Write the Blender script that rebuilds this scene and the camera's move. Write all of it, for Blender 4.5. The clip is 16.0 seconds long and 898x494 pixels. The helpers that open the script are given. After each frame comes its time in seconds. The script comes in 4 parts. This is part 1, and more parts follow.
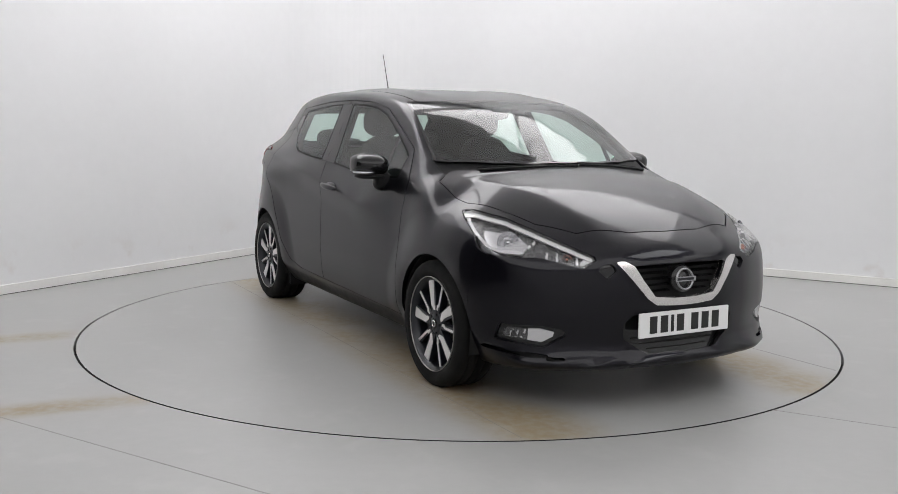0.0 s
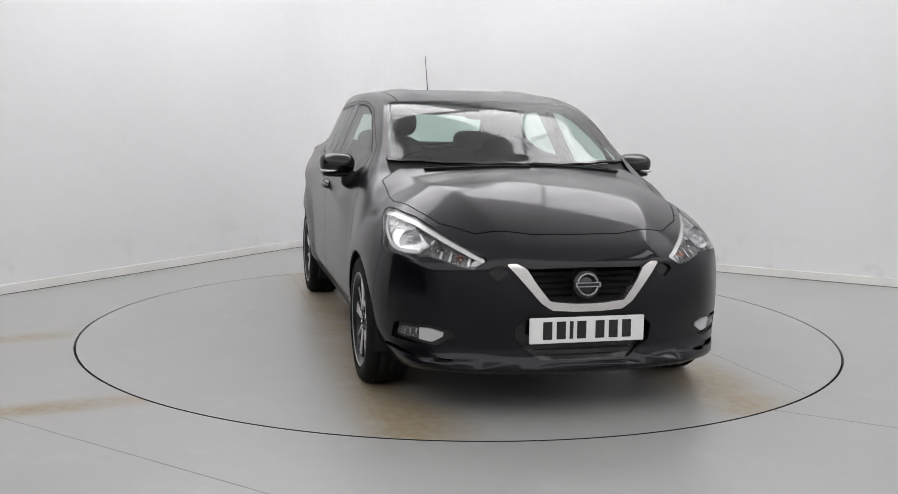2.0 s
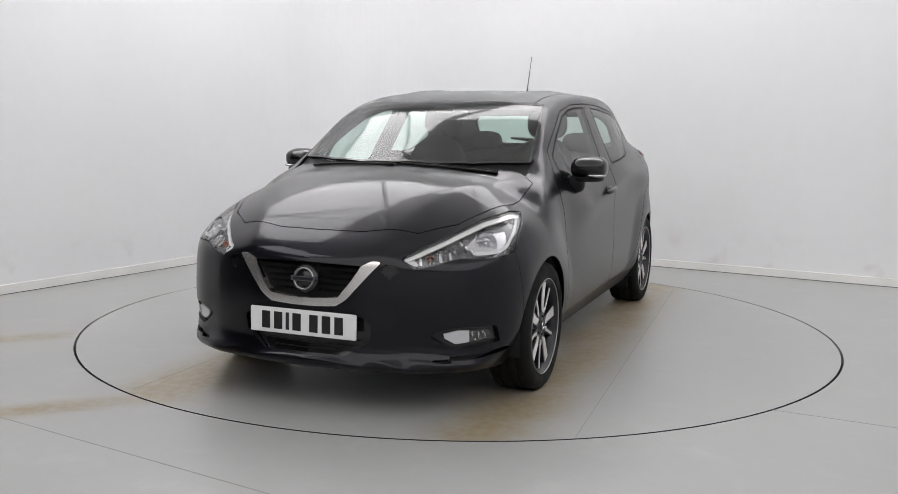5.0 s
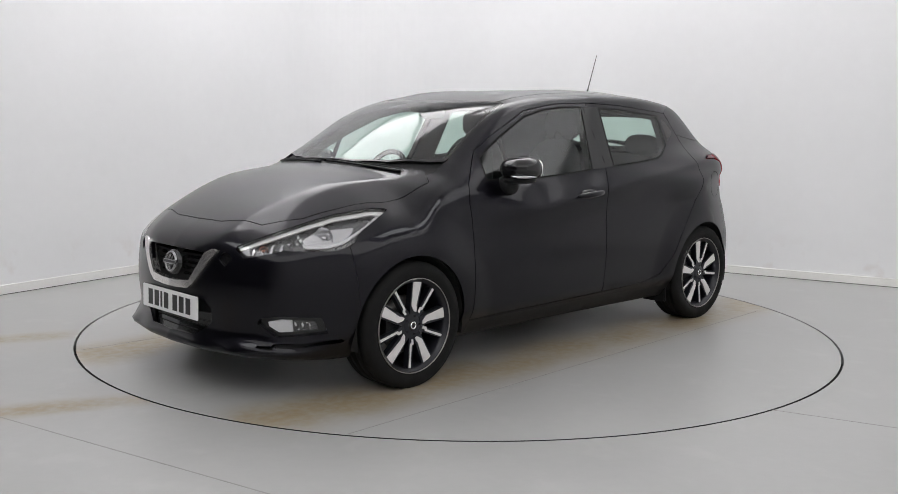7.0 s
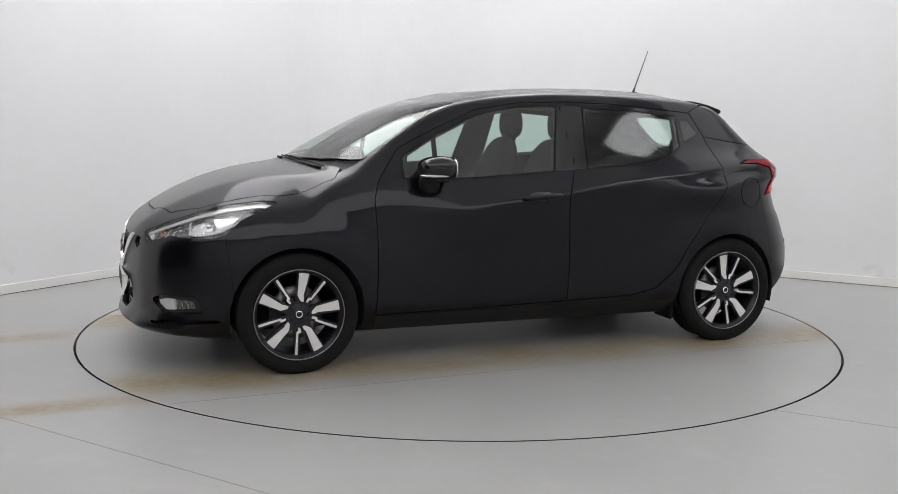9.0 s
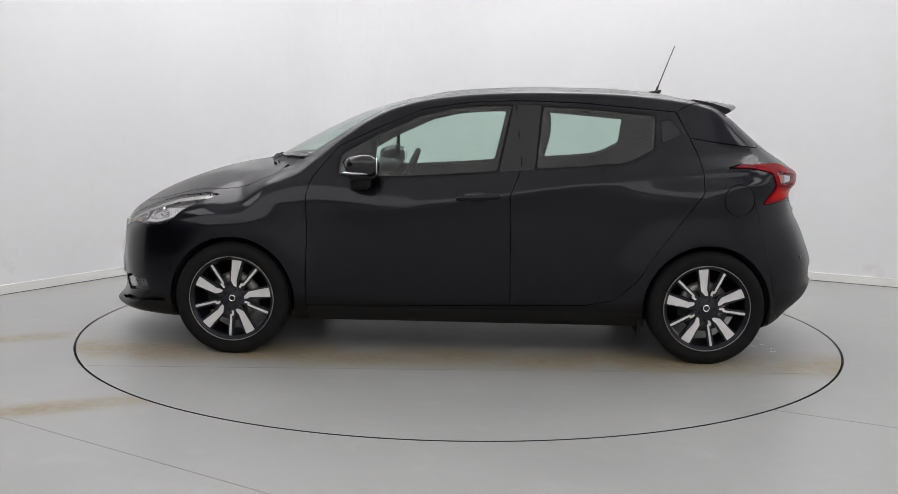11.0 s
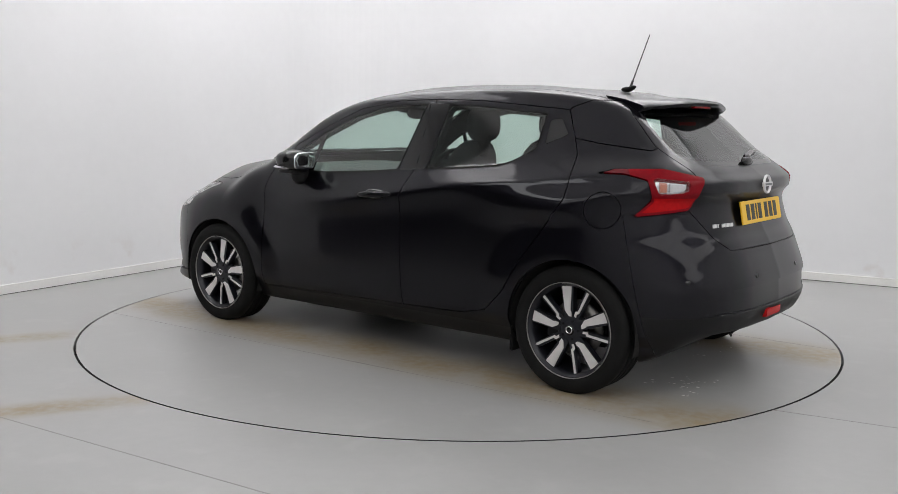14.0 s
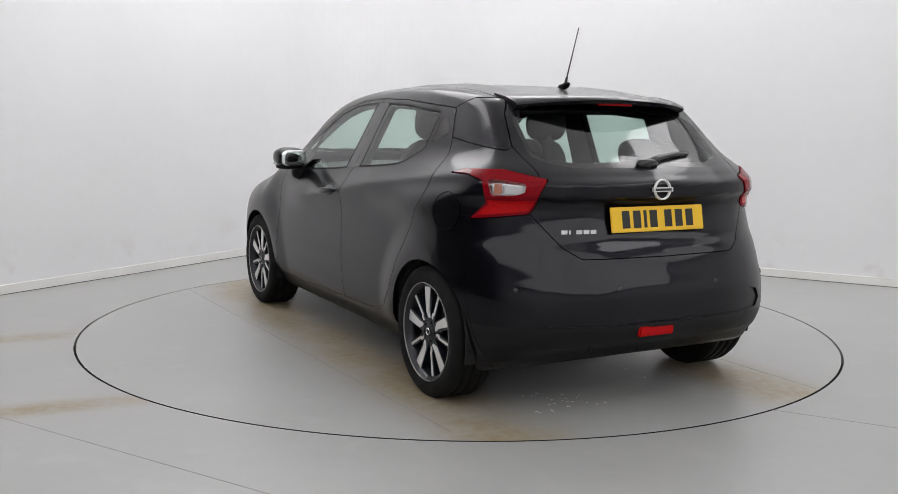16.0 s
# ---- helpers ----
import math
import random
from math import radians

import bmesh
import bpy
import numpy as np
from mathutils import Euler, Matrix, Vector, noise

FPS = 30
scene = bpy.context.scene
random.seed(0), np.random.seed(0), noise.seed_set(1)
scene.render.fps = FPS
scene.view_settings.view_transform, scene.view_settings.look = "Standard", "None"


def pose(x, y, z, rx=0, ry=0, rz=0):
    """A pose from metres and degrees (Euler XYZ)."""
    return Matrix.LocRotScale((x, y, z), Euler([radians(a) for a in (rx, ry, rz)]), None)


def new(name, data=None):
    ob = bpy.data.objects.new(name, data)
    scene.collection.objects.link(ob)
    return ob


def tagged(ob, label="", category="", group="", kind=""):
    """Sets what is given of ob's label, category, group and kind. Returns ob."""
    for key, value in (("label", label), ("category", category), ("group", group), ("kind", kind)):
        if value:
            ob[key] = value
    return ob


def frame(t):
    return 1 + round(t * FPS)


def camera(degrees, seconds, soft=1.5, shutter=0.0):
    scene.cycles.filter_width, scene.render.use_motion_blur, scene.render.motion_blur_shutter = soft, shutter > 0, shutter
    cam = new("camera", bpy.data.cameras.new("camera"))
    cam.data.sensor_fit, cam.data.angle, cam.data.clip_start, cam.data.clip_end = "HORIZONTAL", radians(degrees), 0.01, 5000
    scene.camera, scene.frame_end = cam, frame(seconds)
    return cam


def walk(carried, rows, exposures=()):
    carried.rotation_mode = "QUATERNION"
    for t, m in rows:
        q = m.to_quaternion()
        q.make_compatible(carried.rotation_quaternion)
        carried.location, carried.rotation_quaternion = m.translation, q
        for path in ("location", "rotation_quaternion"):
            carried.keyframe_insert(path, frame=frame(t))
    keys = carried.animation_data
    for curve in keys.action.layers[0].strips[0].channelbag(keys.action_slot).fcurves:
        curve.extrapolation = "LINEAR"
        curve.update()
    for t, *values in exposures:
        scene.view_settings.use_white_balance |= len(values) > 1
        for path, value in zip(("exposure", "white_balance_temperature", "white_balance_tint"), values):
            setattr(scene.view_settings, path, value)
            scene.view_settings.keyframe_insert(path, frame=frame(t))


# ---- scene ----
# ---- camera and its place ----
PIVOT = (-0.072, 0.0525)          # the car's middle, off the turntable's middle
TABLE_R = 2.239


def eye_pose(x, y, z, yaw, pitch, roll):
    return pose(x, y, z, 90 + pitch, 0, yaw) @ pose(0, 0, 0, 0, 0, roll)


EYE = eye_pose(0.0, -5.967, 1.274, 0.585, -7.568, 0.853)
cam = camera(49.76, 16.0, soft=0.75)
walk(cam, [(0, EYE), (16, EYE)])

# ---- world and light ----
world = bpy.data.worlds.new("world")
scene.world = world
world.use_nodes = True
world.node_tree.nodes["Background"].inputs[0].default_value = (0.8, 0.85, 0.9, 1)
world.node_tree.nodes["Background"].inputs[1].default_value = 0.05
scene.view_settings.exposure = 0.04
LIGHT = 6.9


# ---- materials ----
def mat(name, colour, rough=0.5, metal=0.0, coat=0.0, spec=0.5, var=0.0, scale=8.0, bump=0.0, bump_scale=60.0, emit=0.0, coat_rough=0.03, stretch=(1, 1, 1)):
    """A principled surface with noise in its colour and roughness at two scales, and fine relief."""
    m = bpy.data.materials.new(name)
    m.use_nodes = True
    nt = m.node_tree
    b = nt.nodes["Principled BSDF"]
    b.inputs["Base Color"].default_value = (*colour, 1)
    b.inputs["Roughness"].default_value = rough
    b.inputs["Metallic"].default_value = metal
    b.inputs["Coat Weight"].default_value = coat
    b.inputs["Coat Roughness"].default_value = coat_rough
    b.inputs["Specular IOR Level"].default_value = spec
    if emit:
        b.inputs["Emission Color"].default_value = (*colour, 1)
        b.inputs["Emission Strength"].default_value = emit
    if var or bump:
        co = nt.nodes.new("ShaderNodeTexCoord")
        mp = nt.nodes.new("ShaderNodeMapping")
        mp.inputs["Scale"].default_value = stretch
        nt.links.new(co.outputs["Object"], mp.inputs["Vector"])
    if var:
        n1 = nt.nodes.new("ShaderNodeTexNoise")
        n1.inputs["Scale"].default_value, n1.inputs["Detail"].default_value = scale, 6
        n2 = nt.nodes.new("ShaderNodeTexNoise")
        n2.inputs["Scale"].default_value, n2.inputs["Detail"].default_value = scale * 14, 3
        mix = nt.nodes.new("ShaderNodeMath")
        mix.operation = "MULTIPLY_ADD"
        mix.inputs[1].default_value = 0.4
        for n in (n1, n2):
            nt.links.new(mp.outputs[0], n.inputs["Vector"])
        nt.links.new(n2.outputs[0], mix.inputs[0])
        nt.links.new(n1.outputs[0], mix.inputs[2])
        ramp = nt.nodes.new("ShaderNodeMapRange")
        ramp.inputs[1].default_value, ramp.inputs[2].default_value = 0.45, 0.95
        ramp.inputs[3].default_value, ramp.inputs[4].default_value = 1 - var, 1 + var
        nt.links.new(mix.outputs[0], ramp.inputs[0])
        col = nt.nodes.new("ShaderNodeVectorMath")
        col.operation = "SCALE"
        col.inputs[0].default_value = colour
        nt.links.new(ramp.outputs[0], col.inputs["Scale"])
        nt.links.new(col.outputs[0], b.inputs["Base Color"])
        r2 = nt.nodes.new("ShaderNodeMath")
        r2.operation = "MULTIPLY"
        r2.inputs[1].default_value = rough
        nt.links.new(ramp.outputs[0], r2.inputs[0])
        nt.links.new(r2.outputs[0], b.inputs["Roughness"])
    if bump:
        nb = nt.nodes.new("ShaderNodeTexNoise")
        nb.inputs["Scale"].default_value, nb.inputs["Detail"].default_value = bump_scale, 4
        nt.links.new(mp.outputs[0], nb.inputs["Vector"])
        bp = nt.nodes.new("ShaderNodeBump")
        bp.inputs["Strength"].default_value, bp.inputs["Distance"].default_value = bump, 0.004
        nt.links.new(nb.outputs[0], bp.inputs["Height"])
        nt.links.new(bp.outputs[0], b.inputs["Normal"])
    return m


def glass(name, tint, ior=1.5, rough=0.0):
    """A thin pane: clear tinted glass with a mirror gloss that grows at a slant."""
    m = bpy.data.materials.new(name)
    m.use_nodes = True
    nt = m.node_tree
    nt.nodes.clear()
    out = nt.nodes.new("ShaderNodeOutputMaterial")
    tr = nt.nodes.new("ShaderNodeBsdfTransparent")
    tr.inputs[0].default_value = (*tint, 1)
    gl = nt.nodes.new("ShaderNodeBsdfGlossy")
    gl.inputs["Roughness"].default_value = rough
    lw = nt.nodes.new("ShaderNodeLayerWeight")
    lw.inputs[0].default_value = 0.5
    pw = nt.nodes.new("ShaderNodeMath")
    pw.operation = "POWER"
    pw.inputs[1].default_value = 5.0
    fr = nt.nodes.new("ShaderNodeMath")
    fr.operation = "MULTIPLY_ADD"
    f0 = 1.9 * ((ior - 1) / (ior + 1)) ** 2
    fr.inputs[1].default_value, fr.inputs[2].default_value = 1 - f0, f0
    nt.links.new(lw.outputs["Facing"], pw.inputs[0])
    nt.links.new(pw.outputs[0], fr.inputs[0])
    mx = nt.nodes.new("ShaderNodeMixShader")
    nt.links.new(fr.outputs[0], mx.inputs[0])
    nt.links.new(tr.outputs[0], mx.inputs[1])
    nt.links.new(gl.outputs[0], mx.inputs[2])
    nt.links.new(mx.outputs[0], out.inputs[0])
    return m


PAINT = mat("black_car_paint", (0.0066, 0.0062, 0.0095), 0.38, 0.8, coat=0.55, spec=0.03, coat_rough=0.065)
GLOSS_BLACK = mat("gloss_black_plastic", (0.008, 0.008, 0.009), 0.12)
SATIN_BLACK = mat("black_plastic", (0.009, 0.009, 0.0098), 0.5, spec=0.2, var=0.1, scale=20)
SEAL = mat("window_rubber", (0.006, 0.006, 0.006), 0.7, spec=0.12)
RUBBER = mat("tyre_rubber", (0.007, 0.007, 0.007), 0.8, spec=0.2, var=0.15, scale=12, bump=0.15, bump_scale=300)
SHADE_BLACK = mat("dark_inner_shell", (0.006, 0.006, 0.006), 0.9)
ALLOY = mat("machined_alloy", (0.74, 0.72, 0.71), 0.34, 0.35, var=0.05, scale=30)
ALLOY_EDGE = mat("machined_rim_edge", (0.30, 0.29, 0.28), 0.35, 0.5)
ALLOY_DARK = mat("dark_alloy", (0.012, 0.013, 0.018), 0.3, 0.2)
CHROME = mat("chrome", (0.86, 0.86, 0.87), 0.07, 1.0)
SATIN_CHROME = mat("satin_chrome", (0.72, 0.70, 0.69), 0.2, 0.88)
DARK_CHROME = mat("dark_chrome", (0.30, 0.30, 0.31), 0.22, 0.8)
BRIGHT_TRIM = mat("bright_trim", (0.75, 0.75, 0.75), 0.25, 0.4)
GLASS = glass("window_glass", (0.74, 0.86, 0.81), rough=0.05)
LENS = glass("clear_lens", (0.95, 0.95, 0.95), 1.4)
WALL = mat("white_wall_paint", (0.80, 0.80, 0.81), 0.6, var=0.025, scale=0.8, bump=0.06, bump_scale=40)


def scuffed_wall():
    """White wall paint with faint brown scuffs low down."""
    m = mat("scuffed_wall_paint", (0.80, 0.80, 0.81), 0.6, var=0.025, scale=0.8, bump=0.06, bump_scale=40)
    nt = m.node_tree
    b = nt.nodes["Principled BSDF"]
    base = b.inputs["Base Color"].links[0].from_socket
    co = nt.nodes.new("ShaderNodeTexCoord")
    sep = nt.nodes.new("ShaderNodeSeparateXYZ")
    nt.links.new(co.outputs["Object"], sep.inputs[0])
    low = nt.nodes.new("ShaderNodeMapRange")
    low.interpolation_type = "SMOOTHSTEP"
    low.inputs[1].default_value, low.inputs[2].default_value = 0.42, 0.08
    nt.links.new(sep.outputs[2], low.inputs[0])
    noise_n = nt.nodes.new("ShaderNodeTexNoise")
    noise_n.inputs["Scale"].default_value, noise_n.inputs["Detail"].default_value = 4.5, 9
    nt.links.new(co.outputs["Object"], noise_n.inputs["Vector"])
    spots = nt.nodes.new("ShaderNodeMapRange")
    spots.inputs[1].default_value, spots.inputs[2].default_value, spots.inputs[4].default_value = 0.56, 0.72, 0.35
    nt.links.new(noise_n.outputs[0], spots.inputs[0])
    k = nt.nodes.new("ShaderNodeMath")
    k.operation = "MULTIPLY"
    nt.links.new(low.outputs[0], k.inputs[0])
    nt.links.new(spots.outputs[0], k.inputs[1])
    mx = nt.nodes.new("ShaderNodeMix")
    mx.data_type = "RGBA"
    nt.links.new(k.outputs[0], mx.inputs[0])
    nt.links.new(base, mx.inputs[6])
    mx.inputs[7].default_value = (0.52, 0.42, 0.36, 1)
    nt.links.new(mx.outputs[2], b.inputs["Base Color"])
    return m


WALL_WORN = scuffed_wall()
TRIM_WHITE = mat("white_gloss_paint", (0.80, 0.79, 0.77), 0.4, var=0.05, scale=3)
FLOOR_GREY = (0.345, 0.345, 0.34)


def worn_floor(name, streaks):
    """Grey floor paint with brown tyre streaks: rows of start, end, half width and strength."""
    m = mat(name, FLOOR_GREY, 0.35, var=0.06, scale=1.3, bump=0.05, bump_scale=25)
    nt = m.node_tree
    b = nt.nodes["Principled BSDF"]
    base = b.inputs["Base Color"].links[0].from_socket
    co = nt.nodes.new("ShaderNodeTexCoord").outputs["Object"]

    def math2(op, a, c, e=None):
        n = nt.nodes.new("ShaderNodeMath")
        n.operation = op
        for k, v in enumerate((a, c, e)):
            if isinstance(v, (int, float)):
                n.inputs[k].default_value = v
            elif v is not None:
                nt.links.new(v, n.inputs[k])
        return n.outputs[0]

    def along(v, off):
        n = nt.nodes.new("ShaderNodeVectorMath")
        n.operation = "DOT_PRODUCT"
        nt.links.new(co, n.inputs[0])
        n.inputs[1].default_value = (v.x, v.y, 0)
        return math2("SUBTRACT", n.outputs["Value"], off)

    def ramp(v, a, c):
        n = nt.nodes.new("ShaderNodeMapRange")
        n.interpolation_type = "SMOOTHSTEP"
        nt.links.new(v, n.inputs[0])
        n.inputs[1].default_value, n.inputs[2].default_value = a, c
        return n.outputs[0]

    def cloud(scale, detail, a, c):
        n = nt.nodes.new("ShaderNodeTexNoise")
        n.inputs["Scale"].default_value, n.inputs["Detail"].default_value = scale, detail
        nt.links.new(co, n.inputs["Vector"])
        return ramp(n.outputs[0], a, c)

    total = None
    patches = cloud(2.2, 5, 0.22, 0.55)
    grain = cloud(22, 4, 0.2, 0.7)
    for p, q, half, strength in streaks:
        p, q = Vector(p), Vector(q)
        u = (q - p).normalized()
        n = Vector((-u.y, u.x))
        across = math2("ABSOLUTE", along(n, n.dot(p)), 0)
        k = ramp(across, half, half * 0.15)
        s = along(u, u.dot(p))
        k = math2("MULTIPLY", k, ramp(s, 0.0, 0.25))
        k = math2("MULTIPLY", k, ramp(s, (q - p).length, (q - p).length - 0.25))
        k = math2("MULTIPLY", k, math2("MULTIPLY", patches, strength))
        total = k if total is None else math2("MAXIMUM", total, k)
    total = math2("MULTIPLY", total, math2("MULTIPLY_ADD", grain, 0.5, 0.5))
    mx = nt.nodes.new("ShaderNodeMix")
    mx.data_type = "RGBA"
    nt.links.new(total, mx.inputs[0])
    nt.links.new(base, mx.inputs[6])
    mx.inputs[7].default_value = (0.265, 0.205, 0.115, 1)
    scuff = nt.nodes.new("ShaderNodeMix")
    scuff.data_type = "RGBA"
    nt.links.new(math2("MULTIPLY", cloud(4.5, 8, 0.56, 0.72), 0.22), scuff.inputs[0])
    nt.links.new(mx.outputs[2], scuff.inputs[6])
    scuff.inputs[7].default_value = (0.43, 0.43, 0.42, 1)
    nt.links.new(scuff.outputs[2], b.inputs["Base Color"])
    return m


FLOOR = worn_floor("grey_floor_paint", (((-4.6, -1.75), (-2.15, -0.43), 0.17, 0.95), ((-3.4, -2.65), (-1.25, -1.66), 0.15, 1.0)))
DECK = worn_floor("grey_deck_paint", (((-2.3, 0.86), (2.3, 0.88), 0.36, 1.0), ((-2.3, -0.66), (2.3, -0.70), 0.36, 1.0)))
JOINT = mat("floor_joint", (0.27, 0.265, 0.255), 0.6, var=0.2, scale=6)
# grey that carries the shadow line at the skirting's foot
SHADOW_GREY = mat("shadow_line_grey", (0.10, 0.098, 0.095), 0.7)
# near-black colour for the unlit opening left of the studio corner
OPENING_DARK = mat("dark_opening_fill", (0.035, 0.035, 0.036), 0.7, var=0.1, scale=1.5)
DARK_GAP = mat("dark_groove", (0.01, 0.01, 0.01), 0.9)
# ---- the car's outer form ----
# x to its nose, y to its left, z up; the wheel hubs stand at x = +-1.2625.
HUB, HUB_Z, WHEEL_Y, TYRE_R = 1.2625, 0.300, 0.755, 0.305


def spline(x, knots):
    """A smooth curve through (place, value) pairs, flat-sided like a drawn line."""
    k = np.array(knots, float)
    xs, ys = k[:, 0], k[:, 1]
    h = np.diff(xs)
    d = np.diff(ys) / h
    m = np.empty(len(xs))
    m[0], m[-1] = d[0], d[-1]
    for i in range(1, len(xs) - 1):
        m[i] = 0.0 if d[i - 1] * d[i] <= 0 else (h[i - 1] + h[i]) / (h[i - 1] / d[i] + h[i] / d[i - 1])
    x = np.clip(x, xs[0], xs[-1])
    i = np.clip(np.searchsorted(xs, x) - 1, 0, len(h) - 1)
    s = (x - xs[i]) / h[i]
    a, b = m[i] * h[i], m[i + 1] * h[i]
    y0, y1 = ys[i], ys[i + 1]
    return y0 + a * s + (3 * (y1 - y0) - 2 * a - b) * s ** 2 + (2 * (y0 - y1) + a + b) * s ** 3


def soft(v, e):
    """max(v, 0), rounded off over e."""
    return 0.5 * (v + np.sqrt(v * v + e * e))


def smooth_step(a, b, v):
    """0 at a, 1 at b."""
    s = np.clip((v - a) / (b - a), 0, 1)
    return s * s * (3 - 2 * s)


def smax(a, b, e):
    return b + soft(a - b, e)


TOP_LINE = ((-1.62, 1.33), (-1.3, 1.395), (-0.95, 1.44), (-0.7, 1.455), (-0.4, 1.457), (-0.1, 1.447), (0.15, 1.425), (0.38, 1.385),
            (0.62, 1.315), (0.85, 1.212), (1.05, 1.105), (1.17, 1.043), (1.24, 1.025), (1.34, 1.008), (1.5, 0.968), (1.72, 0.885), (1.9, 0.79), (2.0, 0.72), (2.07, 0.64), (2.2, 0.42))
NOSE_LINE = ((0.10, 1.93), (0.16, 2.03), (0.19, 2.075), (0.225, 2.092), (0.255, 2.070), (0.31, 2.052), (0.45, 2.062), (0.58, 2.055), (0.66, 2.045), (0.9, 1.98), (1.5, 1.8))
TAIL_LINE = ((0.26, -1.88), (0.33, -1.932), (0.42, -1.957), (0.52, -1.951), (0.62, -1.918), (0.72, -1.876), (0.765, -1.850), (0.80, -1.837), (0.90, -1.814), (0.925, -1.822), (0.955, -1.849), (0.995, -1.848),
             (1.04, -1.80), (1.13, -1.67), (1.29, -1.485), (1.5, -1.25))
CREASE_LINE = ((-1.9, 1.05), (-1.4, 1.03), (-1.22, 1.01), (-0.6, 0.94), (0.0, 0.852), (0.16, 0.832), (0.37, 0.806), (0.54, 0.812), (0.75, 0.825), (1.0, 0.83), (1.4, 0.80), (1.9, 0.68))
BELT_LINE = ((-1.9, 1.12), (-1.0, 1.075), (-0.36, 1.02), (-0.07, 0.985), (0.3, 0.965), (0.72, 0.96), (1.0, 0.98), (1.3, 0.95), (1.9, 0.8))
FLANK = ((-1.95, -0.055), (-1.7, -0.012), (-1.45, 0.008), (-1.2, 0.014), (-0.8, 0.004), (0.5, 0.0), (0.9, 0.006), (1.25, 0.020), (1.5, 0.012), (1.7, -0.012), (2.0, -0.08))
CABIN = ((-1.8, -0.18), (-1.5, -0.12), (-1.2, -0.068), (-0.8, -0.022), (-0.2, 0.0), (0.3, -0.008), (0.7, -0.03), (1.0, -0.05), (1.4, -0.06), (1.9, -0.1))
NOSE_PLAN = ((0.0, 0.0), (0.2, 0.012), (0.4, 0.055), (0.55, 0.115), (0.65, 0.17), (0.75, 0.265), (0.82, 0.38), (0.9, 0.62))
TAIL_PLAN = ((0.0, 0.0), (0.3, 0.012), (0.5, 0.05), (0.62, 0.10), (0.72, 0.175), (0.8, 0.29), (0.87, 0.5))


def half_width(x, z):
    zc, zb = spline(x, CREASE_LINE), spline(x, BELT_LINE)
    front = smooth_step(0.75, 1.1, x)
    zb = np.maximum(zb, zc + 0.05 + 0.06 * smooth_step(0.45, 0.8, x))
    knots = (0.22, 0.31, 0.5, zc - 0.10, zc, zb, zb + 2.0)
    vals = (0.80, 0.842, 0.856, 0.848 + 0.008 * front, 0.862 + 0.008 * front, 0.792 - 0.02 * front, 0.792 - 0.02 * front - 2.0 * 0.455)
    y = vals[0] + (vals[1] - vals[0]) / (knots[1] - knots[0]) * (z - knots[0])
    for i in range(1, 6):
        s0 = (vals[i] - vals[i - 1]) / (knots[i] - knots[i - 1])
        s1 = (vals[i + 1] - vals[i]) / (knots[i + 1] - knots[i])
        y = y + (s1 - s0) * soft(z - knots[i], 0.012 + 0.13 * smooth_step(0.35, 0.95, x) if i == 4 else 0.032 + 0.09 * front)
    low = 1 - smooth_step(0.9, 1.15, z)
    y = y + spline(x, FLANK) * low + spline(x, CABIN) * (1 - low)
    hip = smooth_step(0.5, 1.15, -x)
    y = y + hip * (0.020 * np.exp(-((z - 0.865) / 0.07) ** 2) - 0.024 * np.exp(-((z - 0.985) / 0.06) ** 2))
    for hx in (HUB, -HUB):
        r = np.hypot(x - hx, z - HUB_Z)
        y = y + 0.020 * (1 - smooth_step(0.36, 0.56, r)) * smooth_step(0.2, 0.34, z)
    return y


def top_height(x, y):
    y = np.abs(y)
    k = 0.08 + 0.32 * smooth_step(0.25, 0.85, x) - 0.25 * smooth_step(1.15, 1.45, x)
    z = spline(x + k * y * y, TOP_LINE) - (0.045 + 0.055 * smooth_step(0.9, 1.2, x)) * y * y - 0.09 * y ** 4 * (1 - smooth_step(0.9, 1.2, x))
    yc = np.interp(x, (1.0, 2.0), (0.63, 0.30))
    hood = smooth_step(1.0, 1.25, x)
    z = z + 0.009 * np.exp(-((y - 0.36) / 0.06) ** 2) * smooth_step(0.32, 0.10, x) * smooth_step(-1.25, -1.0, x)
    return z - hood * (0.30 * soft(y - yc, 0.03) - 0.1 * y * y * smooth_step(1.2, 1.8, x))


def body_field(x, y, z):
    """Below nought inside the car, above it outside."""
    y = np.abs(y)
    f = smax(y - half_width(x, z), z - top_height(x, y), 0.028 + 0.028 * smooth_step(0.85, 1.2, x))
    lip = 0.020 * np.exp(-((y - 0.50) / 0.10) ** 2 - ((z - 0.225) / 0.035) ** 2)
    f = smax(f, x - (spline(z, NOSE_LINE) - spline(y, NOSE_PLAN) + lip), 0.035)
    f = smax(f, spline(z, TAIL_LINE) + spline(y, TAIL_PLAN) - x, 0.05)
    low = 0.17 + 0.13 * smooth_step(1.55, 1.85, -x) + 0.02 * smooth_step(1.6, 1.9, x)
    return smax(f, low - z, 0.03)


